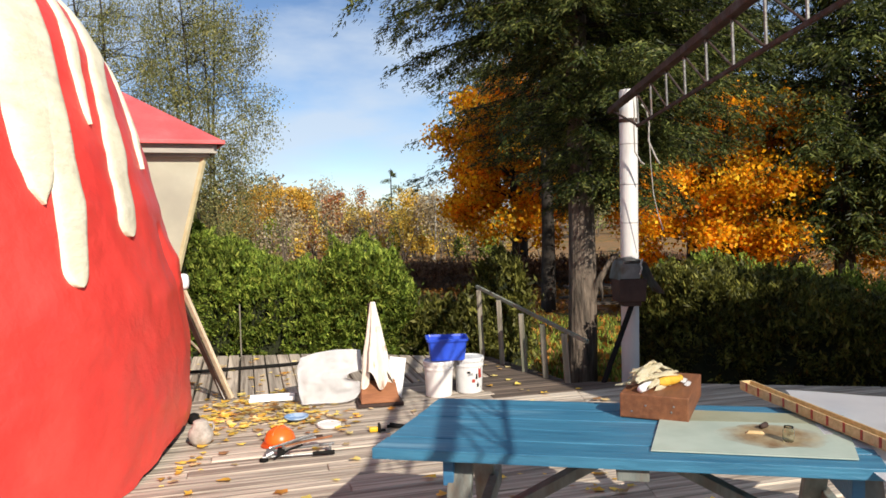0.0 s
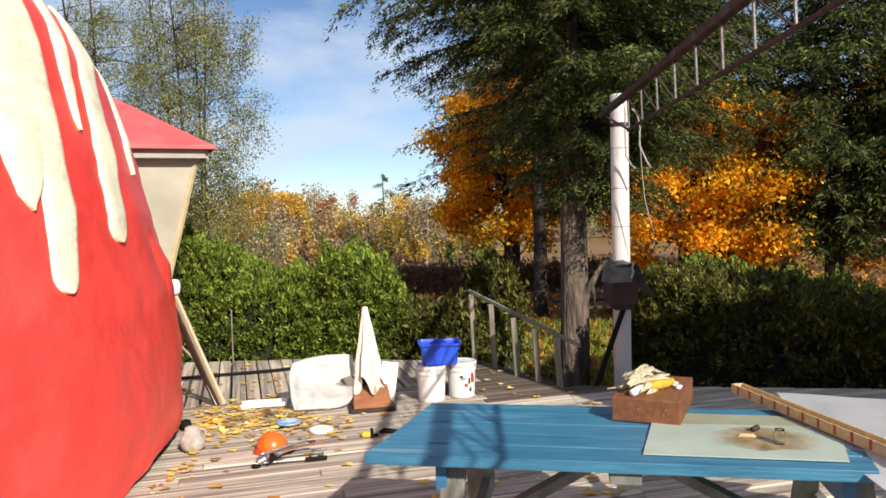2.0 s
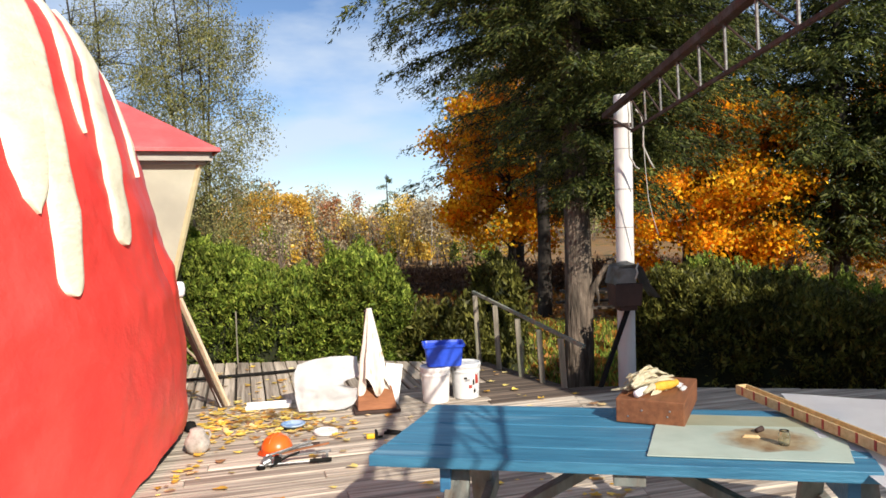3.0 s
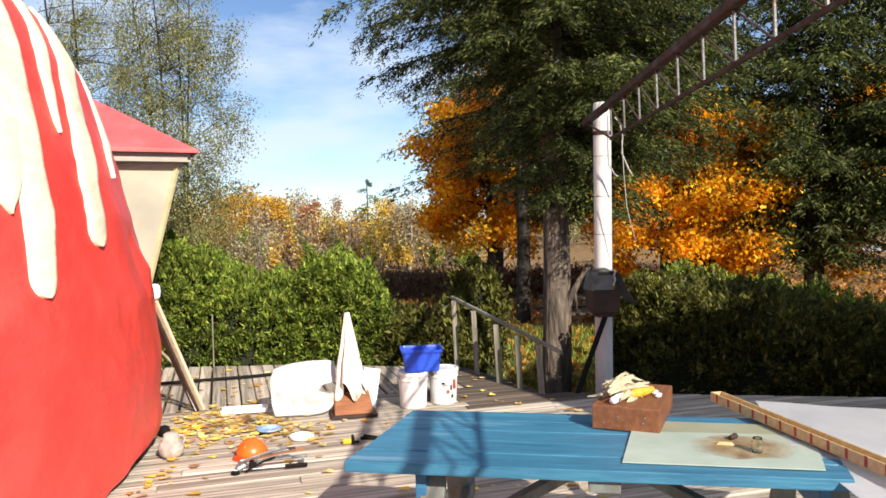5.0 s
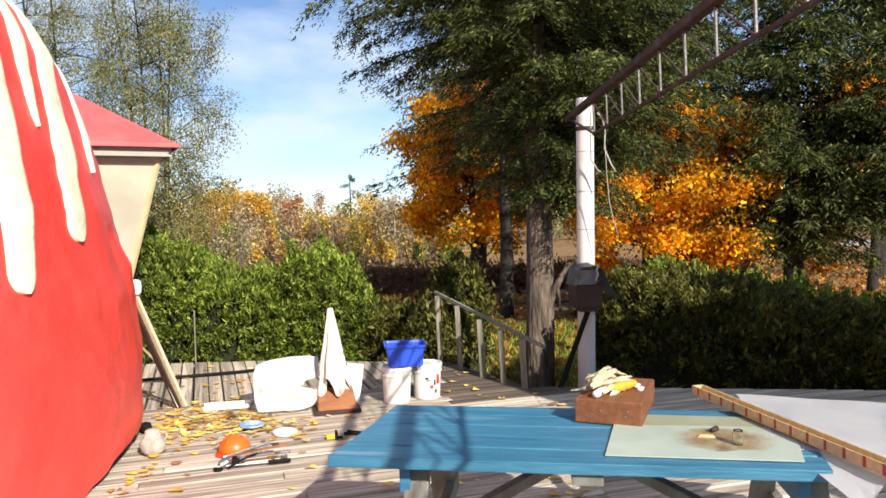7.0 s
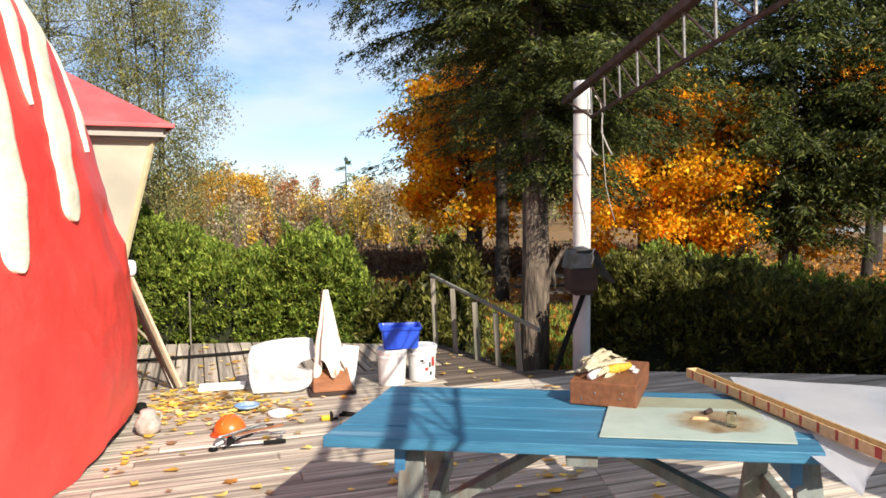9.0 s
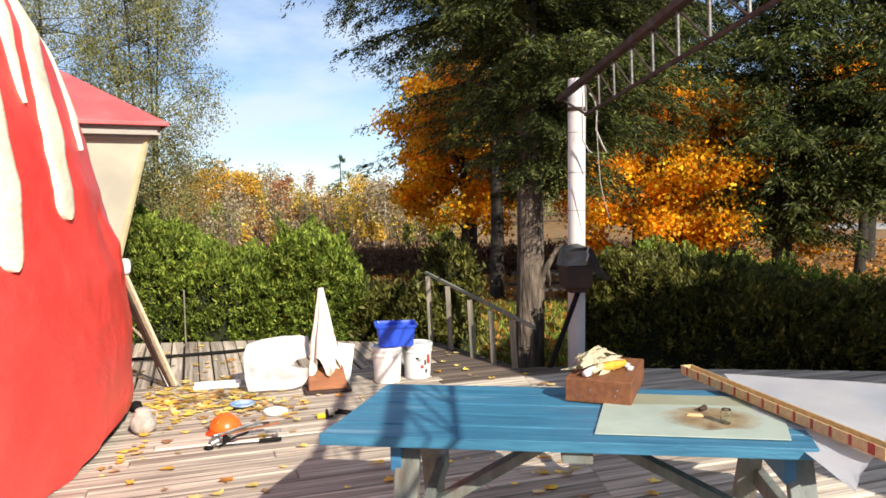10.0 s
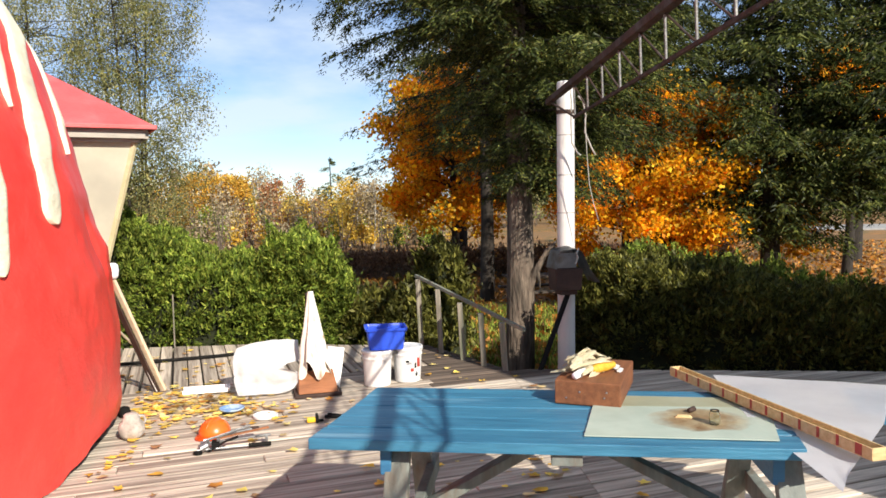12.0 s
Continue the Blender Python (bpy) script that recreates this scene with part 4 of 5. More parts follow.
# white foam sheet, crumpled, leaning
b = bmesh.new()
g = []
for i in range(29):
    s = i / 28
    row = []
    for k in range(19):
        q = k / 18
        left = float(np.interp(s, (0, 0.3, 0.7, 0.82, 1), (0.04, 0.01, 0.0, 0.0, 0.03)))
        right = float(np.interp(s, (0, 0.06, 0.25, 0.42, 0.50, 0.56, 0.62, 1), (0.43, 0.50, 0.57, 0.55, 0.43, 0.44, 0.57, 0.56)))
        x = -0.29 + left + (right - left) * q
        z = s * float(np.interp(q, (0, 0.2, 0.55, 0.85, 1), (0.38, 0.41, 0.435, 0.43, 0.415)))
        fold = 1 if s > 0.52 else 0
        y = 0.17 * s - 0.04 * math.sin(s * 3.1) + 0.05 * fold * q + 0.04 * noise.noise((q * 3.2, s * 2.8, 2)) + 0.018 * noise.noise((q * 9, s * 9, 5))
        row.append(b.verts.new((x, y, max(z, 0.0) + 0.004)))
    g.append(row)
for p, q in zip(g, g[1:]):
    for k in range(18):
        b.faces.new((p[k], p[k + 1], q[k + 1], q[k]))
bmesh.ops.solidify(b, geom=b.faces[:], thickness=0.022)
foam = part("foam_sheet", b, M_WHITE, smooth=True)
foam.matrix_basis = pose(-1.015, 6.40, 0.022, 0, 0, 8)
tagged(foam, "crumpled white foam sheet leaning on the deck", "foam sheet")

tray = thing("white_tray", (-1.585, 6.62, 0.012), 10, "flat white plastic tray among fallen leaves", "tray")
part("tray_floor", box_bm((0.40, 0.14, 0.012), pose(0, 0, 0.01), 0.004), M_WHITE, tray)
for y in (-0.07, 0.07):
    part("tray_rim", box_bm((0.40, 0.016, 0.035), pose(0, y, 0.018), 0.005), M_WHITE, tray)

# leaning boards with a white knob, beside the dome
lean = thing("leaning_post", (0, 0, 0), 0, "pine post with white knob leaning against the dome", "post")
A, B = Vector((-1.985, 6.72, 0.01)), Vector((-2.235, 6.30, 1.06))
part("shaft", beam_bm(A, B, 0.046, 0.030, 0.005, 8), M_PLANK, lean)
# dark strip set just left of the pale shaft
part("dark_strip", beam_bm(A + Vector((-0.050, -0.022, 0.0)), B + Vector((-0.042, -0.022, -0.03)), 0.055, 0.02, 0.003, 8), M_BROWN, lean, "dark strip along the left of the post")
part("painted_tip", beam_bm(A + Vector((-0.045, -0.025, 0.0)), A.lerp(B, 0.24) + Vector((-0.045, -0.025, 0)), 0.022, 0.02, 0.004, 20), M_WHITE, lean, "white painted tip")
part("knob", spin_bm([(0.0, -0.07), (0.035, -0.068), (0.048, -0.045), (0.052, 0.0), (0.046, 0.045), (0.030, 0.06), (0.0, 0.064)], 18, Matrix.Translation(B + Vector((0.0, 0, 0.075)))), M_WHITE, lean, "white round knob", smooth=True)
stick = part("thin_stick", tube_bm([(-2.45, 7.80, 0.012), (-2.46, 7.40, 0.30), (-2.50, 6.90, 0.62)], 0.012, 6), M_PLANK)
tagged(stick, "thin bare stick leaning against the dome", "stick")
stake = part("garden_stake", tube_bm([(-2.50, 8.95, -0.9), (-2.50, 8.95, 0.60)], 0.009, 6), M_GREYWOOD)
tagged(stake, "thin grey garden stake by the hedge", "stake")
pipe = part("black_pipe", tube_bm([(-2.75, 7.75, 0.035), (-2.3, 7.95, 0.02), (-1.8, 8.1, 0.02), (-1.45, 8.25, 0.02)], 0.018, 8), M_BLACK)
tagged(pipe, "black pipe lying on the deck", "pipe")
clod = part("dark_rubber_lump", spin_bm([(0.0, 0.0), (0.042, 0.0), (0.05, 0.03), (0.04, 0.07), (0.0, 0.085)], 14, pose(-2.075, 5.97, 0.0)), M_BLACK, smooth=True)
tagged(clod, "dark rubber foot beside the dome", "rubber foot")

jug = thing("plaster_jug", (-1.83, 5.40, 0), 30, "mottled plaster jug with ringed neck on the deck", "jug")
part("jug_body", spin_bm([(0.0, 0.0), (0.055, 0.0), (0.082, 0.03), (0.092, 0.075), (0.080, 0.115), (0.060, 0.135), (0.062, 0.150), (0.050, 0.158), (0.052, 0.172), (0.038, 0.182), (0.0, 0.186)], 26), M_STONE, jug, smooth=True)
part("jug_handle", tube_bm([(0.052, 0, 0.155), (0.085, 0, 0.15), (0.098, 0, 0.12), (0.086, 0, 0.09)], 0.010, 8), M_STONE, jug, smooth=True)

hat = thing("hard_hat", (-1.245, 5.40, 0), -25, "bright orange plastic hard hat lying on the deck", "helmet")
part("shell", spin_bm([(0.128, 0.0), (0.135, 0.004), (0.125, 0.05), (0.105, 0.085), (0.065, 0.118), (0.0, 0.130)], 30, pose(0, 0, 0.012, 10, 0, 0), close=False), M_ORANGE, hat, smooth=True)
b = bmesh.new()
arc = [(radians(t), 0.135, 0.135 + 0.055 * math.sin(radians((t - 210) / 120 * 180))) for t in range(210, 331, 8)]
ia = [b.verts.new((r0 * math.cos(t), r0 * math.sin(t), 0.020)) for t, r0, r1 in arc]
oa = [b.verts.new((r1 * math.cos(t), r1 * math.sin(t), 0.006)) for t, r0, r1 in arc]
for k in range(len(arc) - 1):
    b.faces.new((ia[k], ia[k + 1], oa[k + 1], oa[k]))
bmesh.ops.solidify(b, geom=b.faces[:], thickness=0.004)
part("brim", b, M_ORANGE, hat)
part("ridge", tube_bm([(0, 0.12 * math.cos(t), 0.02 + 0.124 * math.sin(t)) for t in np.linspace(0.25, math.pi - 0.25, 12)], 0.010, 8), M_ORANGE, hat, smooth=True)
hat.matrix_basis = hat.matrix_basis @ Matrix.Scale(0.86, 4)

clamp = thing("bar_clamp", (-1.05, 5.10, 0), 9, "steel bar clamp lying on the deck", "clamp")
part("bar", box_bm((0.46, 0.022, 0.014), pose(0.02, 0.02, 0.052, 0, -3, 0), 0.002), M_CHROME, clamp)
part("fixed_jaw", box_bm((0.045, 0.12, 0.035), pose(-0.20, 0.0, 0.03), 0.006), M_CHROME, clamp)
part("sliding_jaw", box_bm((0.05, 0.09, 0.035), pose(-0.12, 0.01, 0.035), 0.006), M_BLACK, clamp)
screw = part("screw", tube_bm([(-0.24, -0.06, 0.022), (0.10, -0.05, 0.022)], 0.008, 10), M_CHROME, clamp)
part("grip", tube_bm([(0.10, -0.05, 0.022), (0.25, -0.045, 0.022)], 0.015, 10), M_BLACK, screw, "black grip")
arm = part("arm", tube_bm([(-0.20, 0.02, 0.06), (0.0, 0.07, 0.085), (0.12, 0.13, 0.08)], 0.009, 8), M_CHROME, clamp)
part("arm_grip", box_bm((0.06, 0.03, 0.03), pose(0.14, 0.14, 0.078), 0.006), M_BROWN, arm, "dark brown grip")
part("pad", spin_bm([(0.0, 0.0), (0.03, 0.0), (0.03, 0.018), (0.0, 0.02)], 14, pose(-0.23, -0.07, 0.0)), M_BLACK, clamp)
part("end_plate", box_bm((0.018, 0.07, 0.055), pose(0.22, 0.02, 0.035), 0.003), M_CHROME, clamp)
part("spindle_block", spin_bm([(0.0, 0.0), (0.026, 0.0), (0.026, 0.05), (0.020, 0.056), (0.0, 0.058)], 14, pose(-0.215, -0.055, 0.028, 0, 70, 20)), M_CHROME, clamp)
part("side_rail", box_bm((0.36, 0.018, 0.012), pose(0.06, 0.075, 0.075, 0, -6, 8), 0.002), M_PLINTH, clamp, "rusty brown rail")
part("side_rail", box_bm((0.30, 0.014, 0.014), pose(-0.03, 0.045, 0.095, 0, -10, 16), 0.002), M_CHROME, clamp)
part("lever", tube_bm([(-0.16, -0.09, 0.02), (-0.06, -0.03, 0.055), (0.03, 0.0, 0.075)], 0.008, 8), M_BLACK, clamp, "black lever")
for x in (-0.17, -0.10, 0.16):
    part("bolt", spin_bm([(0.0, 0.0), (0.012, 0.0), (0.012, 0.014), (0.0, 0.016)], 10, pose(x, -0.005, 0.058)), M_CHROME, clamp)

dish = thing("blue_dish", (-1.235, 5.96, 0), 0, "pale blue plastic dish on a dark lid", "dish")
part("dish_shell", spin_bm([(0.0, 0.018), (0.075, 0.018), (0.095, 0.032), (0.100, 0.042), (0.094, 0.042), (0.07, 0.026), (0.0, 0.024)], 28), M_BLUELID, dish, smooth=True)
part("dark_lid", spin_bm([(0.0, 0.0), (0.09, 0.0), (0.092, 0.012), (0.08, 0.018), (0.0, 0.018)], 28), M_BLACK, dish, "dark lid underneath")
lid = thing("plastic_disc", (-0.945, 5.80, 0), 0, "white plastic pail lid lying on the deck", "lid")
part("lid_disc", spin_bm([(0.0, 0.004), (0.082, 0.004), (0.088, 0.0), (0.096, 0.004), (0.097, 0.020), (0.090, 0.024), (0.082, 0.016), (0.0, 0.016)], 30), M_PAIL, lid, smooth=False)
tool = thing("yellow_cutter", (-0.55, 5.62, 0), 12, "yellow handled tool with black blade on the deck", "tool")
part("grip", box_bm((0.085, 0.045, 0.05), pose(-0.03, 0, 0.025), 0.014), M_YELLOW, tool)
part("blade", box_bm((0.022, 0.10, 0.075), pose(0.028, 0, 0.038), 0.005), M_BLACK, tool, "black blade guard")
part("tip", box_bm((0.05, 0.03, 0.02), pose(0.065, 0.0, 0.012), 0.005), M_BLACK, tool)
tool.matrix_basis = tool.matrix_basis @ Matrix.Scale(0.78, 4)
tool2 = thing("black_pliers", (-0.38, 5.70, 0), -20, "black handled pliers lying on the deck", "pliers")
part("handle", tube_bm([(-0.09, -0.03, 0.015), (0.0, -0.012, 0.018), (0.05, 0.0, 0.018)], 0.013, 8), M_BLACK, tool2)
part("handle", tube_bm([(-0.09, 0.03, 0.015), (0.0, 0.012, 0.018), (0.05, 0.0, 0.018)], 0.013, 8), M_BLACK, tool2)
part("jaw", box_bm((0.06, 0.03, 0.026), pose(0.07, 0, 0.018), 0.006, 0.7), M_CHROME, tool2)

# ---- trees and hedges ----


def limb_tubes(paths, name, material, parent, sides=5):
    """Many tapered limbs in one mesh: rows of (points, first radius, last radius)."""
    vs, fs, base = [], [], 0
    ang = np.linspace(0, 2 * math.pi, sides, endpoint=False)
    for pts, r0, r1 in paths:
        pts = np.asarray(pts, float)
        d = unit(np.gradient(pts, axis=0))
        x = unit(np.cross(d, np.array([0.37, 0.21, 0.9])))
        y = np.cross(d, x)
        r = np.linspace(r0, r1, len(pts))[:, None, None]
        ring = pts[:, None, :] + r * (x[:, None, :] * np.cos(ang)[None, :, None] + y[:, None, :] * np.sin(ang)[None, :, None])
        vs.append(ring.reshape(-1, 3))
        i, k = np.meshgrid(np.arange(len(pts) - 1), np.arange(sides), indexing="ij")
        k2 = (k + 1) % sides
        fs.append(base + np.stack([i * sides + k, i * sides + k2, (i + 1) * sides + k2, (i + 1) * sides + k], -1).reshape(-1, 4))
        base += len(pts) * sides
    return quick(name, np.concatenate(vs), np.concatenate(fs), material, parent, smooth=True)


def hemlock(place, height, low, reach, count, seed, trunk_r, label, sprig=0.085, step=0.055, squeeze=None, needle=F_HEMLOCK, name="hemlock_tree", bark=None):
    """A hemlock: limbs that rise and droop, side twigs, and sprigs along them. reach(h) is the limb length at height h; low is where limbs begin."""
    rng = np.random.default_rng(seed)
    tree = thing(name, place, 0, label, "tree")
    path = [(0.02 * math.sin(z), 0.02 * math.cos(z * 1.3), z) for z in np.linspace(-0.2, height, 14)]
    limb_tubes([(path, trunk_r * 1.12, trunk_r * 0.25)], "trunk", bark or M_BARK, tree, 16)
    limbs, C, D, L = [], [], [], []
    for i in range(count):
        h = low + (height - low) * ((i + rng.random()) / count) ** 1.15
        az = rng.random() * 2 * math.pi
        out = np.array([math.cos(az), math.sin(az), 0])
        length = reach(h, az) * rng.uniform(0.72, 1.05)
        if length < 0.2:
            continue
        s = np.linspace(0, 1, max(6, int(length / 0.11)))[:, None]
        bend = rng.normal() * 0.12
        sidev = np.array([-out[1], out[0], 0])
        pts = np.array([0, 0, h]) + out * s * length + sidev * bend * s ** 2 * length + np.array([0, 0, 1]) * (0.10 * s - 0.24 * s ** 2.2) * length * rng.uniform(0.7, 1.2)
        limbs.append((pts, 0.008 + 0.007 * length, 0.003))
        start = 0.18 * len(pts)
        for j in range(int(start), len(pts)):
            f = j / len(pts)
            for sgn in (-1, 1):
                if rng.random() < 0.30:
                    continue
                tl = (0.34 + 0.36 * (1 - f)) * min(1.0, length / 2.0) * rng.uniform(0.55, 1.1)
                td = unit(out * rng.uniform(0.45, 0.8) + sidev * sgn * rng.uniform(0.6, 0.95) + np.array([0, 0, rng.normal() * 0.16 - 0.22]))
                k = max(2, int(tl / step))
                q = np.linspace(0.1, 1, k)[:, None]
                tp = pts[j] + td * q * tl + np.array([0, 0, -0.50]) * (q ** 2) * tl
                C.append(np.repeat(tp, 4, axis=0) + rng.normal(size=(4 * k, 3)) * sprig * 0.3)
                across = unit(np.cross(td, np.array([0, 0, 1.0])))
                lr = np.tile([-1.0, 1.0, -0.45, 0.45], k)[:, None]
                D.append(td[None] * 0.75 + across[None] * lr * 0.75 + rng.normal(size=(4 * k, 3)) * 0.26 + np.array([0, 0, -0.42]))
                L.append(np.full(4 * k, sprig * 0.72) * rng.uniform(0.6, 1.3, 4 * k) * np.repeat(1.25 - 0.6 * q[:, 0], 4))
    limb_tubes(limbs, "branchwork", M_DARKBARK, tree, 5)
    C, D, L = np.concatenate(C), unit(np.concatenate(D)), np.concatenate(L)
    needles("crown", C + D * L[:, None] * 0.45, D, L, L * 0.30, needle, tree, rng)
    return tree


def broadleaf(name, place, height, crown, count, leaf, material, seed, label, trunk_r=0.12, clumps=160, spread=0.32, bark=None, droop=0.0, low=0.25, stems=1, category="tree", slim=0.72):
    """A leafy tree: trunk or stems, limbs to clumps of leaves in an uneven crown (centre height, half width, half height)."""
    rng = np.random.default_rng(seed)
    tree = thing(name, place, 0, label, category)
    cz, hw, hh = crown
    paths, tops = [], []
    for s in range(stems):
        off = rng.normal(size=2) * (0.0 if stems == 1 else hw * 0.35)
        z = np.linspace(-0.2, height, 12)
        p = np.stack([off[0] * (0.3 + z / height) + 0.05 * np.sin(z + s), off[1] * (0.3 + z / height) + 0.05 * np.cos(z * 1.2 + s), z], 1)
        paths.append((p, trunk_r, trunk_r * 0.2))
        tops.append(p)
    limb_tubes(paths, "trunk", bark or M_DARKBARK, tree, 10)
    d = unit(rng.normal(size=(clumps, 3)))
    r = rng.uniform(0.25, 1.0, clumps) ** 0.6
    wob = np.array([1 + 0.35 * noise.noise(Vector(v) * 1.7 + Vector((seed, 0, 0))) for v in d])
    cen = d * (r * wob)[:, None] * np.array([hw, hw, hh]) + np.array([0, 0, cz])
    cen[:, 2] = np.maximum(cen[:, 2], height * low * 0.3)
    limbs = []
    for c in cen[::2]:
        p = tops[rng.integers(stems)]
        k = p[np.argmin(np.abs(p[:, 2] - (c[2] - 0.35 * hw * rng.uniform(0.4, 1.0))))]
        mid = (k + c) / 2 + np.array([0, 0, 0.12 * hw])
        t = np.linspace(0, 1, 7)[:, None]
        limbs.append(((1 - t) ** 2 * k + 2 * t * (1 - t) * mid + t ** 2 * c, trunk_r * 0.22, 0.006))
    limb_tubes(limbs, "branchwork", bark or M_DARKBARK, tree, 5)
    which = rng.integers(clumps, size=count)
    p = cen[which] + rng.normal(size=(count, 3)) * np.array([spread, spread, spread * 0.75])
    if droop:
        p[:, 2] -= rng.random(count) ** 2 * droop
    a = unit(rng.normal(size=(count, 3)) + np.array([0, 0, -0.5 - droop]))
    ln = leaf * rng.uniform(0.6, 1.35, count)
    leaves("crown", p, a, ln, ln * slim, material, tree, rng)
    return tree


def hedge(name, line, width, base, seed, material, label, count, leaf=0.11, bumps=0.24, kind="", core=None):
    """A hedge along a line of (x, y, top height): a solid core, shade-dark by default, and sprays all over it."""
    rng = np.random.default_rng(seed)
    ob = thing(name, (line[0][0], line[0][1], base), 0, label, "hedge", kind=kind)
    P = np.array(line, float)
    P[:, 2] -= base
    P[:, :2] -= P[0, :2].copy()
    seg = np.linalg.norm(np.diff(P[:, :2], axis=0), axis=1)
    cum = np.concatenate([[0], np.cumsum(seg)])
    tot = cum[-1]

    def at(s):
        return np.stack([np.interp(s, cum, P[:, k]) for k in range(3)], -1)
    # core: a solid filler whose default near-black stands for inner shade
    n, m = max(12, int(tot / 0.12)), 16
    b, g = bmesh.new(), []
    for i in range(n + 1):
        s = tot * i / n
        c, c2 = at(s), at(min(s + 0.1, tot)) - at(max(s - 0.1, 0))
        nrm = unit(np.array([-c2[1], c2[0], 0.0]))
        end = min(1.0, 0.35 + min(s, tot - s) / (width * 0.6))
        row = []
        for k in range(m + 1):
            a = math.pi * k / m
            rx = math.copysign(abs(math.cos(a)) ** 0.55, math.cos(a)) * width * 0.33 * end
            rz = abs(math.sin(a)) ** 0.5 * (c[2] - 0.28) * (0.75 + 0.25 * end)
            w = 1 + bumps * noise.noise((s * 1.4 + seed, rx * 2, rz * 1.6))
            row.append(b.verts.new((c[0] + nrm[0] * rx * w, c[1] + nrm[1] * rx * w, rz * w)))
        g.append(row)
    for p, q in zip(g, g[1:]):
        for k in range(m):
            b.faces.new((p[k], p[k + 1], q[k + 1], q[k]))
    b.faces.new(g[0]), b.faces.new(g[-1])
    part("twig_core", b, core or M_HEDGECORE, ob, "solid filler behind the sprays", smooth=True)
    # feathery clumps that point outwards and up
    k = max(60, int(tot * width * 270))
    sk, ak = rng.random(k) * tot, rng.random(k) * math.pi
    push = rng.random(k) ** 1.5
    c = at(sk)
    c2 = at(np.minimum(sk + 0.1, tot)) - at(np.maximum(sk - 0.1, 0))
    nrm = unit(np.stack([-c2[:, 1], c2[:, 0], np.zeros(k)], -1))
    end = np.minimum(1.0, 0.45 + np.minimum(sk, tot - sk) / (width * 0.6))
    lump = np.array([noise.noise((sk[i] * 2.1 + seed, math.cos(ak[i]) * 2.2, ak[i] * 1.5)) for i in range(k)])
    grow = 0.92 + bumps * 0.8 * lump
    rx = np.sign(np.cos(ak)) * np.abs(np.cos(ak)) ** 0.55 * width * 0.5 * end * grow
    rz = np.abs(np.sin(ak)) ** 0.5 * (c[:, 2] - 0.08) * (0.75 + 0.25 * end) * (1 + (grow - 1) * 0.6)
    root = np.stack([c[:, 0] + nrm[:, 0] * rx, c[:, 1] + nrm[:, 1] * rx, rz], -1)
    outward = unit(nrm * np.cos(ak)[:, None] + np.array([0, 0, 1]) * np.sin(ak)[:, None] + rng.normal(size=(k, 3)) * 0.3 + np.array([0, 0, 0.35]))
    w = rng.integers(k, size=count)
    t = rng.random(count)
    reach = (0.10 + 0.20 * push)[w] * (leaf / 0.075)
    p = root[w] + outward[w] * (t * reach)[:, None] + rng.normal(size=(count, 3)) * (0.072 * (1.15 - t) * (leaf / 0.075))[:, None]
    d = unit(outward[w] * 1.0 + rng.normal(size=(count, 3)) * 0.45)
    ln = leaf * rng.uniform(0.5, 1.4, count)
    leaves("sprays", p, d, ln, ln * 0.32, material, ob, rng)
    return ob


def hem_reach(full, top, low):
    def f(h, az):
        k = (top - h) / (top - low)
        return full * (0.25 + 0.75 * min(1.0, k * 1.25)) * (0.75 if h < low + 0.7 else 1.0)
    return f


Z = GROUND_Z
big_tree = hemlock((1.80, 9.75, Z), 11.0, 2.7, lambda h, az: (0.55 if math.cos(az) < -0.25 and h < 4.7 else 1.0) * (1.35 if h < 3.5 else 1.9 if h < 4.2 else 2.35 if h < 4.9 else 2.75) * min(1.0, (12.6 - h) / 5.5), 330, 3, 0.185,
        "tall dark hemlock with furrowed trunk behind the deck", 0.100, 0.026)
limb_tubes([(np.array([(0.10, -0.10, 1.35), (0.20, -0.17, 1.62), (0.34, -0.20, 1.88), (0.52, -0.22, 2.05)]), 0.065, 0.014),
            (np.array([(0.20, -0.17, 1.62), (0.23, -0.20, 1.48), (0.24, -0.20, 1.38)]), 0.040, 0.006)], "broken_limb", M_BARK, big_tree, 8)
hemlock((2.52, 18.0, Z), 9.5, 3.8, hem_reach(2.4, 11.0, 3.8), 110, 7, 0.17, "dark hemlock standing among the maples", 0.16, 0.08, bark=M_DARKBARK)
hemlock((3.20, 12.8, Z), 8.6, 3.4, hem_reach(2.2, 10.5, 3.2), 170, 11, 0.15, "dark hemlock with hanging branches before orange maple", 0.125, 0.045, bark=M_DARKBARK)
hemlock((6.60, 19.6, Z), 11.5, 3.2, hem_reach(3.6, 13.5, 3.2), 190, 15, 0.18, "dark hemlock behind the broad orange maple", 0.20, 0.09, bark=M_DARKBARK)
hemlock((7.95, 14.7, Z), 10.5, 1.7, hem_reach(2.05, 12.5, 1.7), 310, 13, 0.19, "dense dark hemlock beyond the hedge", 0.18, 0.075, bark=M_DARKBARK)
hemlock((10.7, 14.0, Z), 11.0, 2.4, hem_reach(3.0, 13.0, 2.4), 250, 17, 0.19, "dense dark hemlock near the far road", 0.18, 0.075, bark=M_DARKBARK)
hemlock((17.0, 25.5, Z), 12.0, 2.6, hem_reach(3.2, 12.5, 2.6), 120, 19, 0.24, "dark hemlock beside the far road", 0.20, 0.12, bark=M_DARKBARK)
hemlock((2.6, 25.0, Z), 13.0, 3.0, hem_reach(3.6, 13.5, 3.0), 120, 23, 0.22, "dark hemlock behind the orange maples", 0.22, 0.13, bark=M_DARKBARK)
hemlock((-3.6, 52.0, Z), 5.5, 0.8, hem_reach(1.5, 5.8, 0.8), 26, 29, 0.09, "small lone spruce among distant brush", 0.22, 0.12, bark=M_DARKBARK, name="small_spruce")

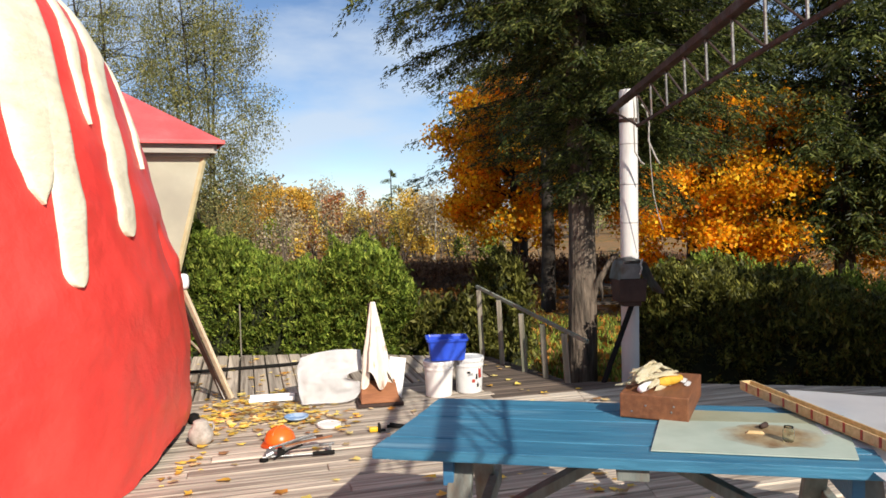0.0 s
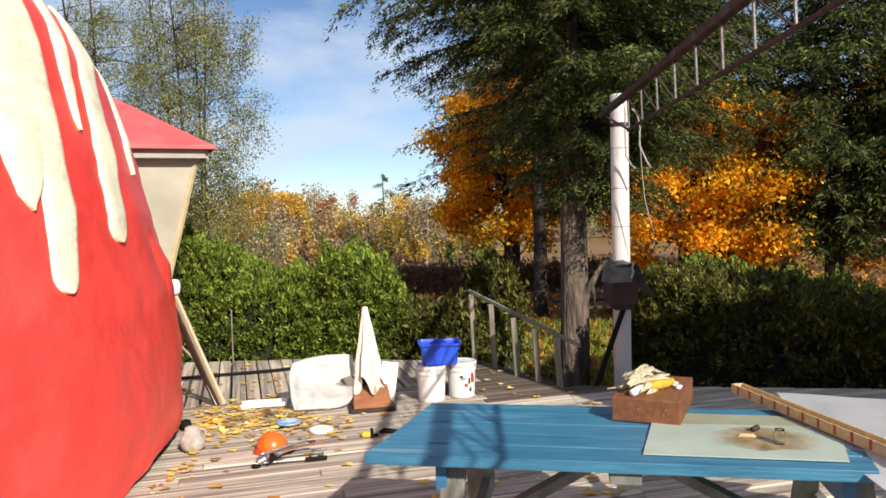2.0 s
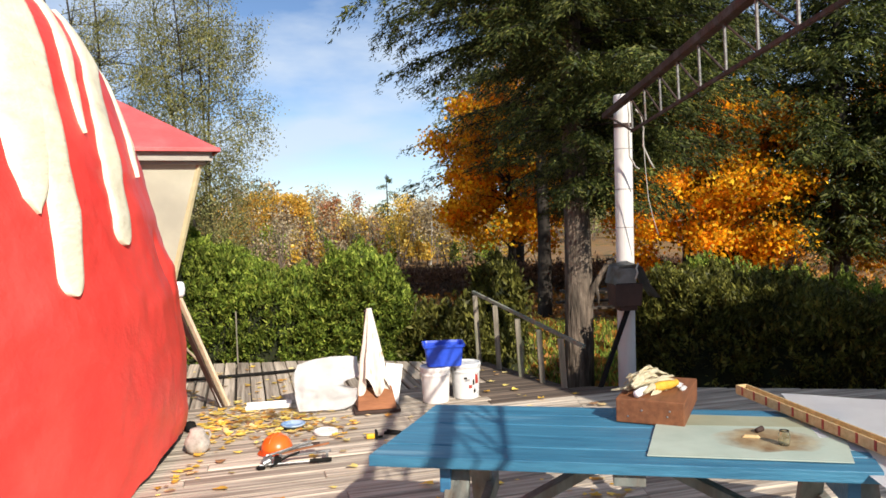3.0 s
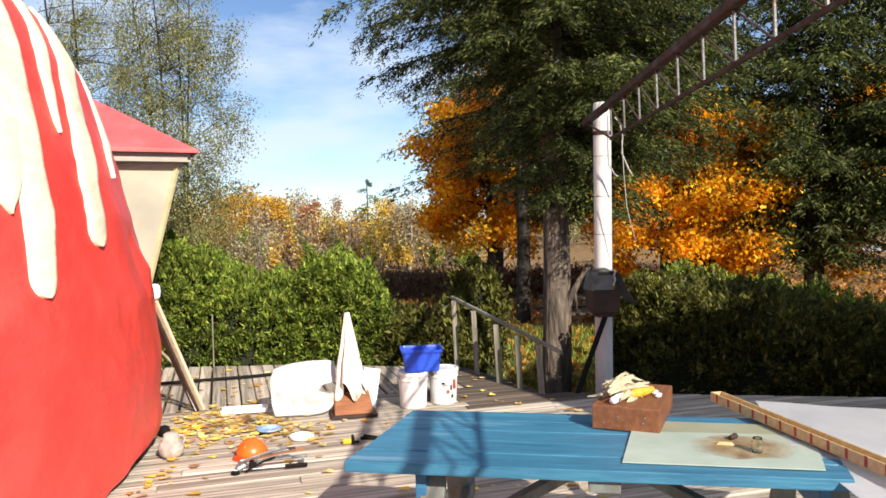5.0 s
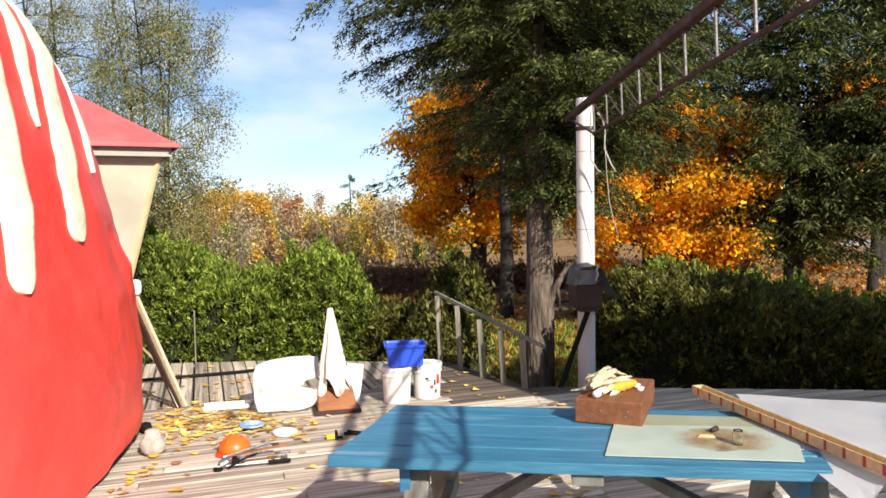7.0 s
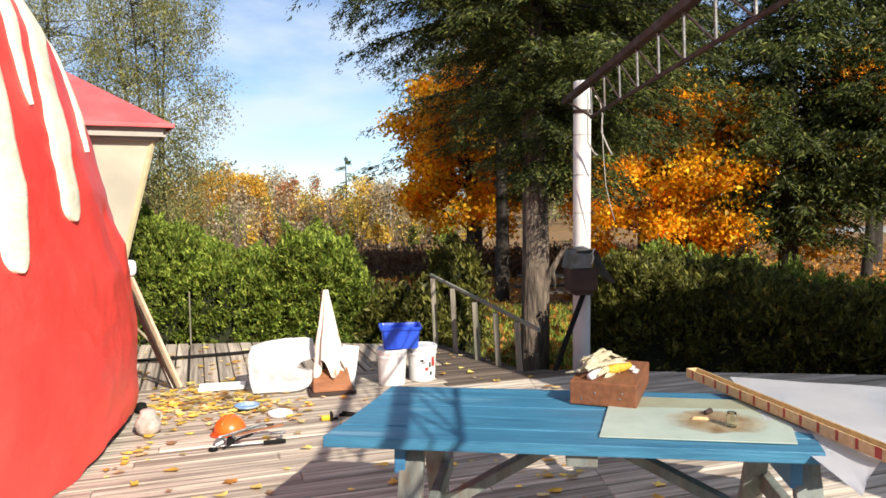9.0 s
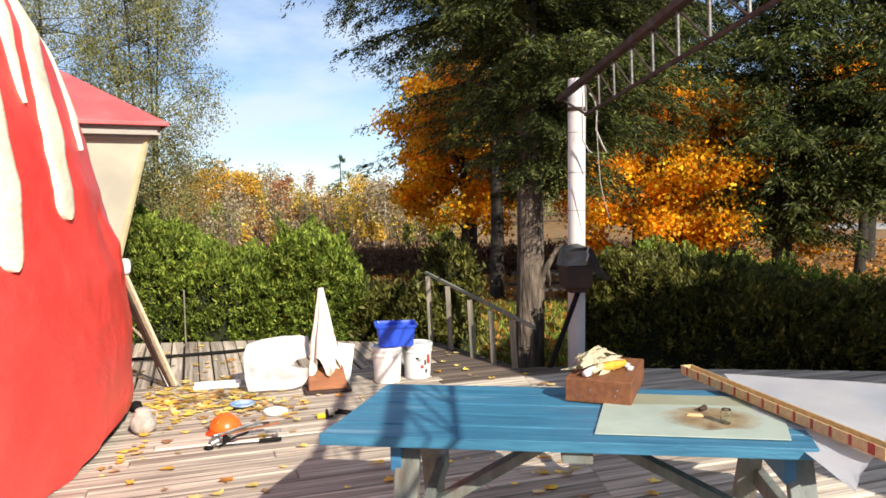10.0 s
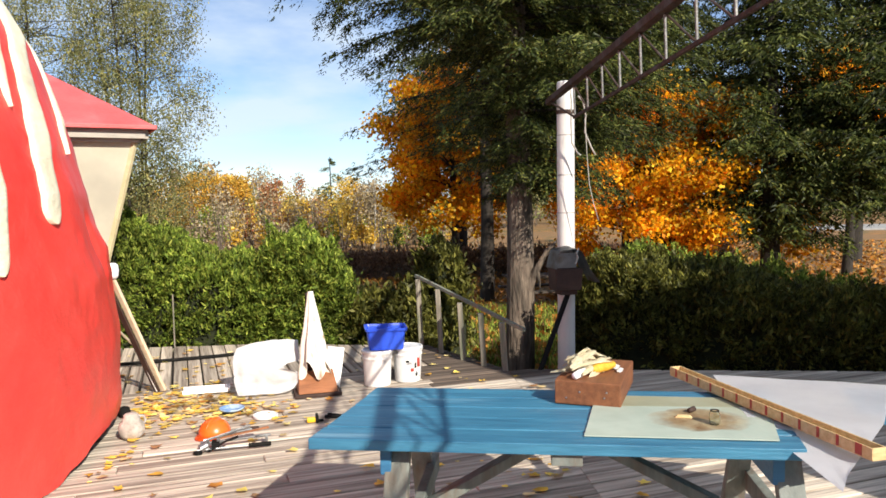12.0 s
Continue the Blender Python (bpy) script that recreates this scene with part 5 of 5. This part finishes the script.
broadleaf("maple_tree", (1.95, 20.6, Z), 6.4, (4.05, 2.35, 2.65), 36000, 0.115, F_MAPLE, 31, "glowing orange maple in autumn leaf", 0.14, 105, 0.25)
broadleaf("maple_tree", (6.2, 16.2, Z), 5.4, (2.65, 2.55, 2.60), 38000, 0.095, F_MAPLE, 37, "broad orange maple with branches hanging low", 0.17, 105, 0.23)
broadleaf("maple_tree", (13.8, 21.0, Z), 7.0, (5.1, 1.7, 1.7), 12000, 0.13, F_MAPLE, 41, "orange maple near the far road", 0.17, 120, 0.4)
broadleaf("willow_tree", (-6.45, 20.5, Z), 10.5, (5.4, 1.75, 5.2), 52000, 0.072, F_WILLOW, 43, "tall thin grey-green willow with sparse leaves", 0.05, 330, 0.17, droop=0.75, stems=4, low=0.2, slim=0.42)
broadleaf("willow_tree", (-9.5, 22.0, Z), 11.5, (6.4, 1.7, 5.4), 32000, 0.072, F_WILLOW, 47, "tall thin grey-green willow behind the dome", 0.07, 220, 0.18, droop=0.6, stems=3, low=0.2, slim=0.42)
# single trees that stand out at the far wood edge
for name, x, y, h, crown, n, leaf, mat, seed, label, bark in (
        ("ochre_tree", -11.0, 46.0, 3.6, (3.15, 1.15, 1.25), 2600, 0.15, F_OCHRE, 141, "ochre autumn tree at the far wood edge", M_PALEBARK),
        ("ochre_tree", -9.3, 46.0, 3.7, (3.25, 1.20, 1.05), 3000, 0.15, F_OCHRE, 143, "ochre birch with white trunks at the wood edge", M_PALEBARK),
        ("bare_tree", -7.35, 47.0, 4.5, (3.6, 0.75, 1.3), 420, 0.10, F_BEIGE, 145, "bare grey autumn tree at the wood edge", M_PALEBARK),
        ("russet_tree", -6.6, 45.0, 3.4, (2.9, 0.75, 1.05), 1500, 0.13, F_RUSSET, 147, "russet autumn tree at the far wood edge", M_BARK),
        ("red_sapling", -5.15, 46.0, 3.9, (3.4, 0.32, 0.75), 420, 0.12, F_RUSSET, 149, "thin red sapling at the far wood edge", M_BARK),
        ("yellow_sapling", -4.45, 42.0, 2.3, (2.1, 0.5, 0.7), 900, 0.13, F_YELLOW, 151, "yellow sapling at the far wood edge", M_BARK),
        ("pale_tree", -1.75, 40.0, 3.6, (2.6, 0.8, 1.3), 1700, 0.13, F_YELLOW, 153, "pale yellow poplar at the far wood edge", M_PALEBARK),
        ("pale_tree", -0.55, 38.0, 3.5, (2.5, 0.8, 1.3), 1500, 0.13, F_BEIGE, 155, "dry beige poplar at the far wood edge", M_PALEBARK)):
    broadleaf(name, (x, y, Z), h, crown, n, leaf, mat, seed, label, 0.06, 60, 0.20, bark=bark, stems=2)

hedge("cedar_hedge", [(-5.6, 10.2, 1.5), (-4.0, 10.1, 1.5), (-2.9, 10.0, 1.32), (-2.1, 9.95, 1.04), (-1.5, 9.95, 0.88), (-0.6, 9.95, 0.60)], 1.3, Z, 51, F_CEDAR, "sunlit green cedar hedge behind the deck", 135000, 0.072)
hedge("cedar_shrub", [(-1.75, 9.75, 0.95), (-1.35, 9.75, 1.28), (-0.95, 9.75, 1.32), (-0.6, 9.75, 1.02), (-0.42, 9.8, 0.6)], 1.15, Z, 53, F_CEDAR, "rounded green cedar shrub behind the deck", 68000, 0.072)
hedge("low_shrub", [(-0.7, 9.9, 0.30), (-0.1, 9.8, 0.40), (0.5, 9.6, 0.35), (0.8, 9.5, 0.2)], 0.9, Z, 57, F_SHADECEDAR, "low dark evergreen shrub by the railing", 15000, 0.10)
hedge("cedar_shrub", [(0.45, 10.3, 0.75), (0.80, 10.2, 1.05), (1.10, 10.1, 0.85)], 0.7, Z, 59, F_SHADECEDAR, "dark cedar shrub beside the big trunk", 9000, 0.10)
# one hedge in two tones: shaded front row darker, sunlit back row lighter
hedge("cedar_hedge", [(2.35, 9.15, 0.90), (3.0, 8.8, 0.95), (3.8, 8.4, 0.86), (4.8, 7.9, 0.58), (6.5, 7.2, 0.36), (8.5, 6.5, 0.2)], 1.25, Z, 61, F_SHADECEDAR, "evergreen hedge along the deck, shade put into darker sprays", 110000, 0.075)
hedge("cedar_hedge", [(2.7, 9.9, 0.92), (3.7, 9.7, 0.96), (4.8, 9.1, 0.76), (6.2, 8.5, 0.48), (8.5, 7.8, 0.25)], 0.9, Z, 63, F_CEDAR, "back row of the evergreen hedge, its sunlit top in lighter sprays", 45000, 0.07)
hedge("brown_hedge", [(-3.2, 24.0, -0.22), (-1.0, 24.0, -0.20), (1.5, 24.0, -0.20), (6.0, 24.5, -0.15), (12.0, 25, -0.15)], 1.2, Z, 67, F_BROWNHEDGE, "brown leafless hedge across the field", 26000, 0.13, core=M_BARK)

far_table = thing("garden_table", (3.7, 17.0, Z), 8, "dark weathered wooden table under the trees", "table")
for k in range(4):
    part("tabletop_plank", box_bm((1.80, 0.17, 0.045), pose(0, -0.27 + k * 0.18, 0.74), 0.006), M_DARKWOOD, far_table)
for x in (-0.7, 0.7):
    for y0, y1 in ((-0.20, -0.42), (0.20, 0.42)):
        part("leg", beam_bm((x, y1, 0.0), (x, y0, 0.72), 0.09, 0.05), M_DARKWOOD, far_table)
for y in (-0.62, 0.62):
    part("bench_plank", box_bm((1.80, 0.22, 0.045), pose(0, y, 0.43), 0.006), M_DARKWOOD, far_table)
for x in (-0.7, 0.7):
    part("bench_rail", box_bm((0.05, 1.40, 0.09), pose(x + 0.06, 0, 0.36), 0.004), M_DARKWOOD, far_table)

# grass tufts lit between trunk and pole, and weeds
rng = np.random.default_rng(71)
n = 9000
p = np.stack([rng.uniform(-2.0, 4.0, n), rng.uniform(9.2, 16.5, n), np.full(n, Z + 0.06)], -1)
d = unit(np.stack([rng.normal(size=n) * 0.35, rng.normal(size=n) * 0.35, np.ones(n)], -1))
ln = rng.uniform(0.10, 0.28, n)
tagged(leaves("grass_tufts", p + d * ln[:, None] * 0.3, d, ln, ln * 0.10, F_CEDAR, None, rng), "green grass tufts under the trees", "grass", kind="stuff")

# leaf litter on the ground
n = 26000
yy = 9.5 + 26 * rng.random(n) ** 1.2
p = np.stack([rng.uniform(-0.75, 1.0, n) * (yy * 0.9), yy, np.full(n, Z + 0.075) + rng.random(n) * 0.05], -1)
d = unit(np.stack([rng.normal(size=n), rng.normal(size=n), rng.normal(size=n) * 0.25], -1))
ln = rng.uniform(0.09, 0.2, n)
tagged(leaves("leaf_litter", p, d, ln, ln * 0.8, F_GROUNDLEAF, None, rng), "orange fallen leaves covering the ground", "leaves", kind="stuff")


def far_brush(name, material, count, xs, ys, hs, leaf, seed, label, narrow=0.5, stems=True, per=260):
    """Distant thickets: many small trees of loose leaves on thin stems."""
    r = np.random.default_rng(seed)
    C, D, paths = [], [], []
    for i in range(count):
        x, y = r.uniform(*xs), r.uniform(*ys)
        h = hs[0] + (hs[1] - hs[0]) * r.random() ** 1.7 * 1.12
        c = np.stack([x + r.normal(size=per) * h * 0.16 * narrow * 2, y + r.normal(size=per) * h * 0.15, Z + h * (0.15 + 0.85 * r.beta(1.9, 1.5, per))], -1)
        c[:, :2] = np.array([x, y]) + (c[:, :2] - np.array([x, y])) * (1.15 - 0.75 * ((c[:, 2] - Z) / h))[:, None]
        C.append(c)
        D.append(r.normal(size=(per, 3)) + np.array([0, 0, 0.4]))
        for k in range(3):
            t = np.linspace(0, 1, 5)[:, None]
            paths.append((np.array([x, y, Z]) + t * np.array([r.normal() * h * 0.13, r.normal() * 0.3, h * r.uniform(0.75, 1.05)]), 0.035, 0.008))
    ob = thing(name, (0, 0, 0), 0, label, "brush", kind="stuff")
    C, D = np.concatenate(C), unit(np.concatenate(D))
    ln = leaf * r.uniform(0.5, 1.4, len(C))
    leaves("foliage", C, D, ln, ln * 0.6, material, ob, r)
    limb_tubes(paths, "stems", M_BARK, ob, 4)


far_brush("yellow_thicket", F_YELLOW, 42, (-8, 3.5), (36, 48), (1.2, 3.3), 0.15, 81, "yellow autumn saplings beyond the field")
far_brush("beige_thicket", F_BEIGE, 52, (-20, 6), (32, 50), (1.3, 3.5), 0.14, 82, "dry beige brush beyond the field", 0.5, True, 240)
far_brush("russet_thicket", F_RUSSET, 14, (-9.0, -3), (40, 50), (1.6, 3.0), 0.15, 83, "russet saplings beyond the field", 0.4)
far_brush("ochre_thicket", F_OCHRE, 12, (-17, -11), (46, 54), (3.2, 4.4), 0.18, 84, "ochre autumn trees beyond the field", 0.7, True, 420)
far_brush("green_thicket", F_WILLOW, 50, (-34, 34), (54, 66), (2.5, 4.2), 0.34, 85, "grey-green brush at the far wood edge", 0.8)
far_brush("green_undergrowth", F_CEDAR, 26, (-16, 4), (33, 44), (1.2, 2.8), 0.14, 88, "green undergrowth beyond the field")
far_brush("far_woods", F_HEMLOCK, 110, (10, 120), (70, 95), (6, 11), 0.75, 86, "dark distant woods", 0.8, True, 200)
far_brush("bare_thicket", F_BEIGE, 60, (-60, -12), (60, 90), (4, 7), 0.45, 87, "bare brown distant woods", 0.8)

# ---- fallen leaves on the deck ----
rng = np.random.default_rng(91)


def leaf_shape(r, size):
    """A lobed, curled leaf as a fan of triangles."""
    k = 10
    a = np.linspace(0, 2 * math.pi, k, endpoint=False) + r.uniform(0, 6)
    rad = size * np.where(np.arange(k) % 2, 0.5, 0.36) * r.uniform(0.55, 1.25, k)
    curl = r.uniform(0.02, 0.16)
    e = np.stack([np.cos(a) * rad, np.sin(a) * rad * r.uniform(0.6, 1), (np.cos(a * 1.0 + r.uniform(0, 6)) * rad) ** 2 * curl / size * 4 + 0.003], -1)
    return np.concatenate([[[0, 0, 0.006]], e])


V, Fc = [], []
spots = []
for _ in range(400):
    spots.append((rng.normal(-1.75, 0.30), rng.normal(6.22, 0.34)))
for _ in range(110):
    spots.append((rng.normal(-1.15, 0.25), rng.normal(6.0, 0.2)))
for _ in range(70):
    spots.append((rng.normal(-1.95, 0.10) + 0.05, rng.uniform(4.5, 5.8)))
for _ in range(60):
    spots.append((rng.uniform(-2.9, -1.3), rng.uniform(6.6, 8.6)))
for _ in range(80):
    spots.append((rng.uniform(-1.9, 1.6), rng.uniform(3.9, 6.4)))
for _ in range(40):
    spots.append((rng.uniform(-0.5, 2.6), rng.uniform(6.6, 8.0)))
for _ in range(16):
    spots.append((rng.normal(0.95, 0.12), rng.normal(4.45, 0.12)))
for x, y in spots:
    if Vector((x - DOME.x, y - DOME.y)).length < 3.58 or (x > 0.45 and y > 8.4 - (x - 0.5) * 1.84 and y > 6.95):
        continue
    s = leaf_shape(rng, rng.uniform(0.04, 0.105))
    base = len(V) * 11
    V.append(s + np.array([x, y, 0.003 + 0.012 * rng.random()]))
    Fc.append(np.array([[0, k, k % 10 + 1] for k in range(1, 11)]) + base)
tagged(quick("fallen_leaves", np.concatenate(V), np.concatenate(Fc), F_FALLEN), "yellow and brown fallen leaves on the deck", "leaves", kind="stuff")

# ---- deck boards ----


def clip(poly, edge):
    """Cut a polygon to a convex outline that runs clockwise."""
    for i in range(len(edge)):
        a, b = Vector(edge[i]), Vector(edge[(i + 1) % len(edge)])
        d = b - a
        inside = [(d.x * (p[1] - a.y) - d.y * (p[0] - a.x)) <= 1e-9 for p in poly]
        res = []
        for j in range(len(poly)):
            p, q = Vector(poly[j]), Vector(poly[(j + 1) % len(poly)])
            if inside[j]:
                res.append(tuple(p))
            if inside[j] != inside[(j + 1) % len(poly)]:
                t = (d.x * (a.y - p.y) - d.y * (a.x - p.x)) / (d.x * (q.y - p.y) - d.y * (q.x - p.x))
                res.append(tuple(p.lerp(q, t)))
        poly = res
        if len(poly) < 3:
            return []
    return poly


TURN = pose(0, 0, 0, 0, 0, DECK_TURN)
BACK = TURN.inverted()
SPLIT = 7.10   # boards beyond this line run the other way


def deck_board(corners, edge, rr, lengthwise, wood=M_BOARD):
    """One board from its corners in the turned frame, cut to the deck's edge."""
    world_pts = [(TURN @ Vector((*c, 0))).to_2d() for c in corners]
    cut = clip([tuple(p) for p in world_pts], edge)
    if len(cut) < 3:
        return
    area = abs(sum(cut[i][0] * cut[(i + 1) % len(cut)][1] - cut[(i + 1) % len(cut)][0] * cut[i][1] for i in range(len(cut)))) / 2
    if area < 0.01:
        return
    turn = DECK_TURN + (90 if lengthwise else 0)
    o = Vector((sum(p[0] for p in cut) / len(cut), sum(p[1] for p in cut) / len(cut), 0))
    inv = pose(*o, 0, 0, turn).inverted()
    loc = [inv @ Vector((*p, 0)) for p in cut]
    b = bmesh.new()
    top = rr.uniform(-0.005, 0.0)
    low = [b.verts.new((p.x, p.y, -0.045)) for p in loc]
    mid = [b.verts.new((p.x, p.y, top - 0.005)) for p in loc]
    cen = Vector((0, 0, 0))
    high = [b.verts.new((p.x - math.copysign(min(0.006, abs(p.x)), p.x), p.y - math.copysign(min(0.005, abs(p.y)), p.y), top)) for p in loc]
    b.faces.new(low), b.faces.new(high)
    for r1, r2 in ((low, mid), (mid, high)):
        for i in range(len(loc)):
            j = (i + 1) % len(loc)
            b.faces.new((r1[i], r1[j], r2[j], r2[i]))
    ob = part("deck_board", b, wood, deck)
    ob.matrix_basis = pose(*o, 0, 0, turn)


rr = random.Random(5)
W, GAP = 0.138, 0.014
v = -5.5
while v < 9.5:
    joint = rr.uniform(-2.5, 2.5)
    # rows by the rail carry their shade as a darker board colour
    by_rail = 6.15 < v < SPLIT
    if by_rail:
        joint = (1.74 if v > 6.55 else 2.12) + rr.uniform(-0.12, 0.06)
    for u0, u1 in ((-12, joint - 0.002), (joint + 0.002, 12)):
        far_cut = v >= SPLIT
        for edge in (EDGE_A, EDGE_B):
            if far_cut and u1 <= 12:
                # right of the cross-laid part only
                a0, a1 = max(u0, 2.35), u1
                if a1 <= a0:
                    continue
                deck_board([(a0, v), (a1, v), (a1, v + W - GAP), (a0, v + W - GAP)], edge, rr, False, M_SHADEBOARD)
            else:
                deck_board([(u0, v), (u1, v), (u1, v + W - GAP), (u0, v + W - GAP)], edge, rr, False, M_SHADEBOARD if by_rail and u0 > 0 else M_BOARD)
    v += W
    if SPLIT - W < v < SPLIT:
        SPLIT = v
u = -7.0
while u < 2.35 - W * 0.5:
    g2 = rr.choice((0.010, 0.016, 0.026))
    deck_board([(u, SPLIT), (min(u + W, 2.35) - g2, SPLIT), (min(u + W, 2.35) - g2, 12), (u, 12)], EDGE_A, rr, True)
    u += W
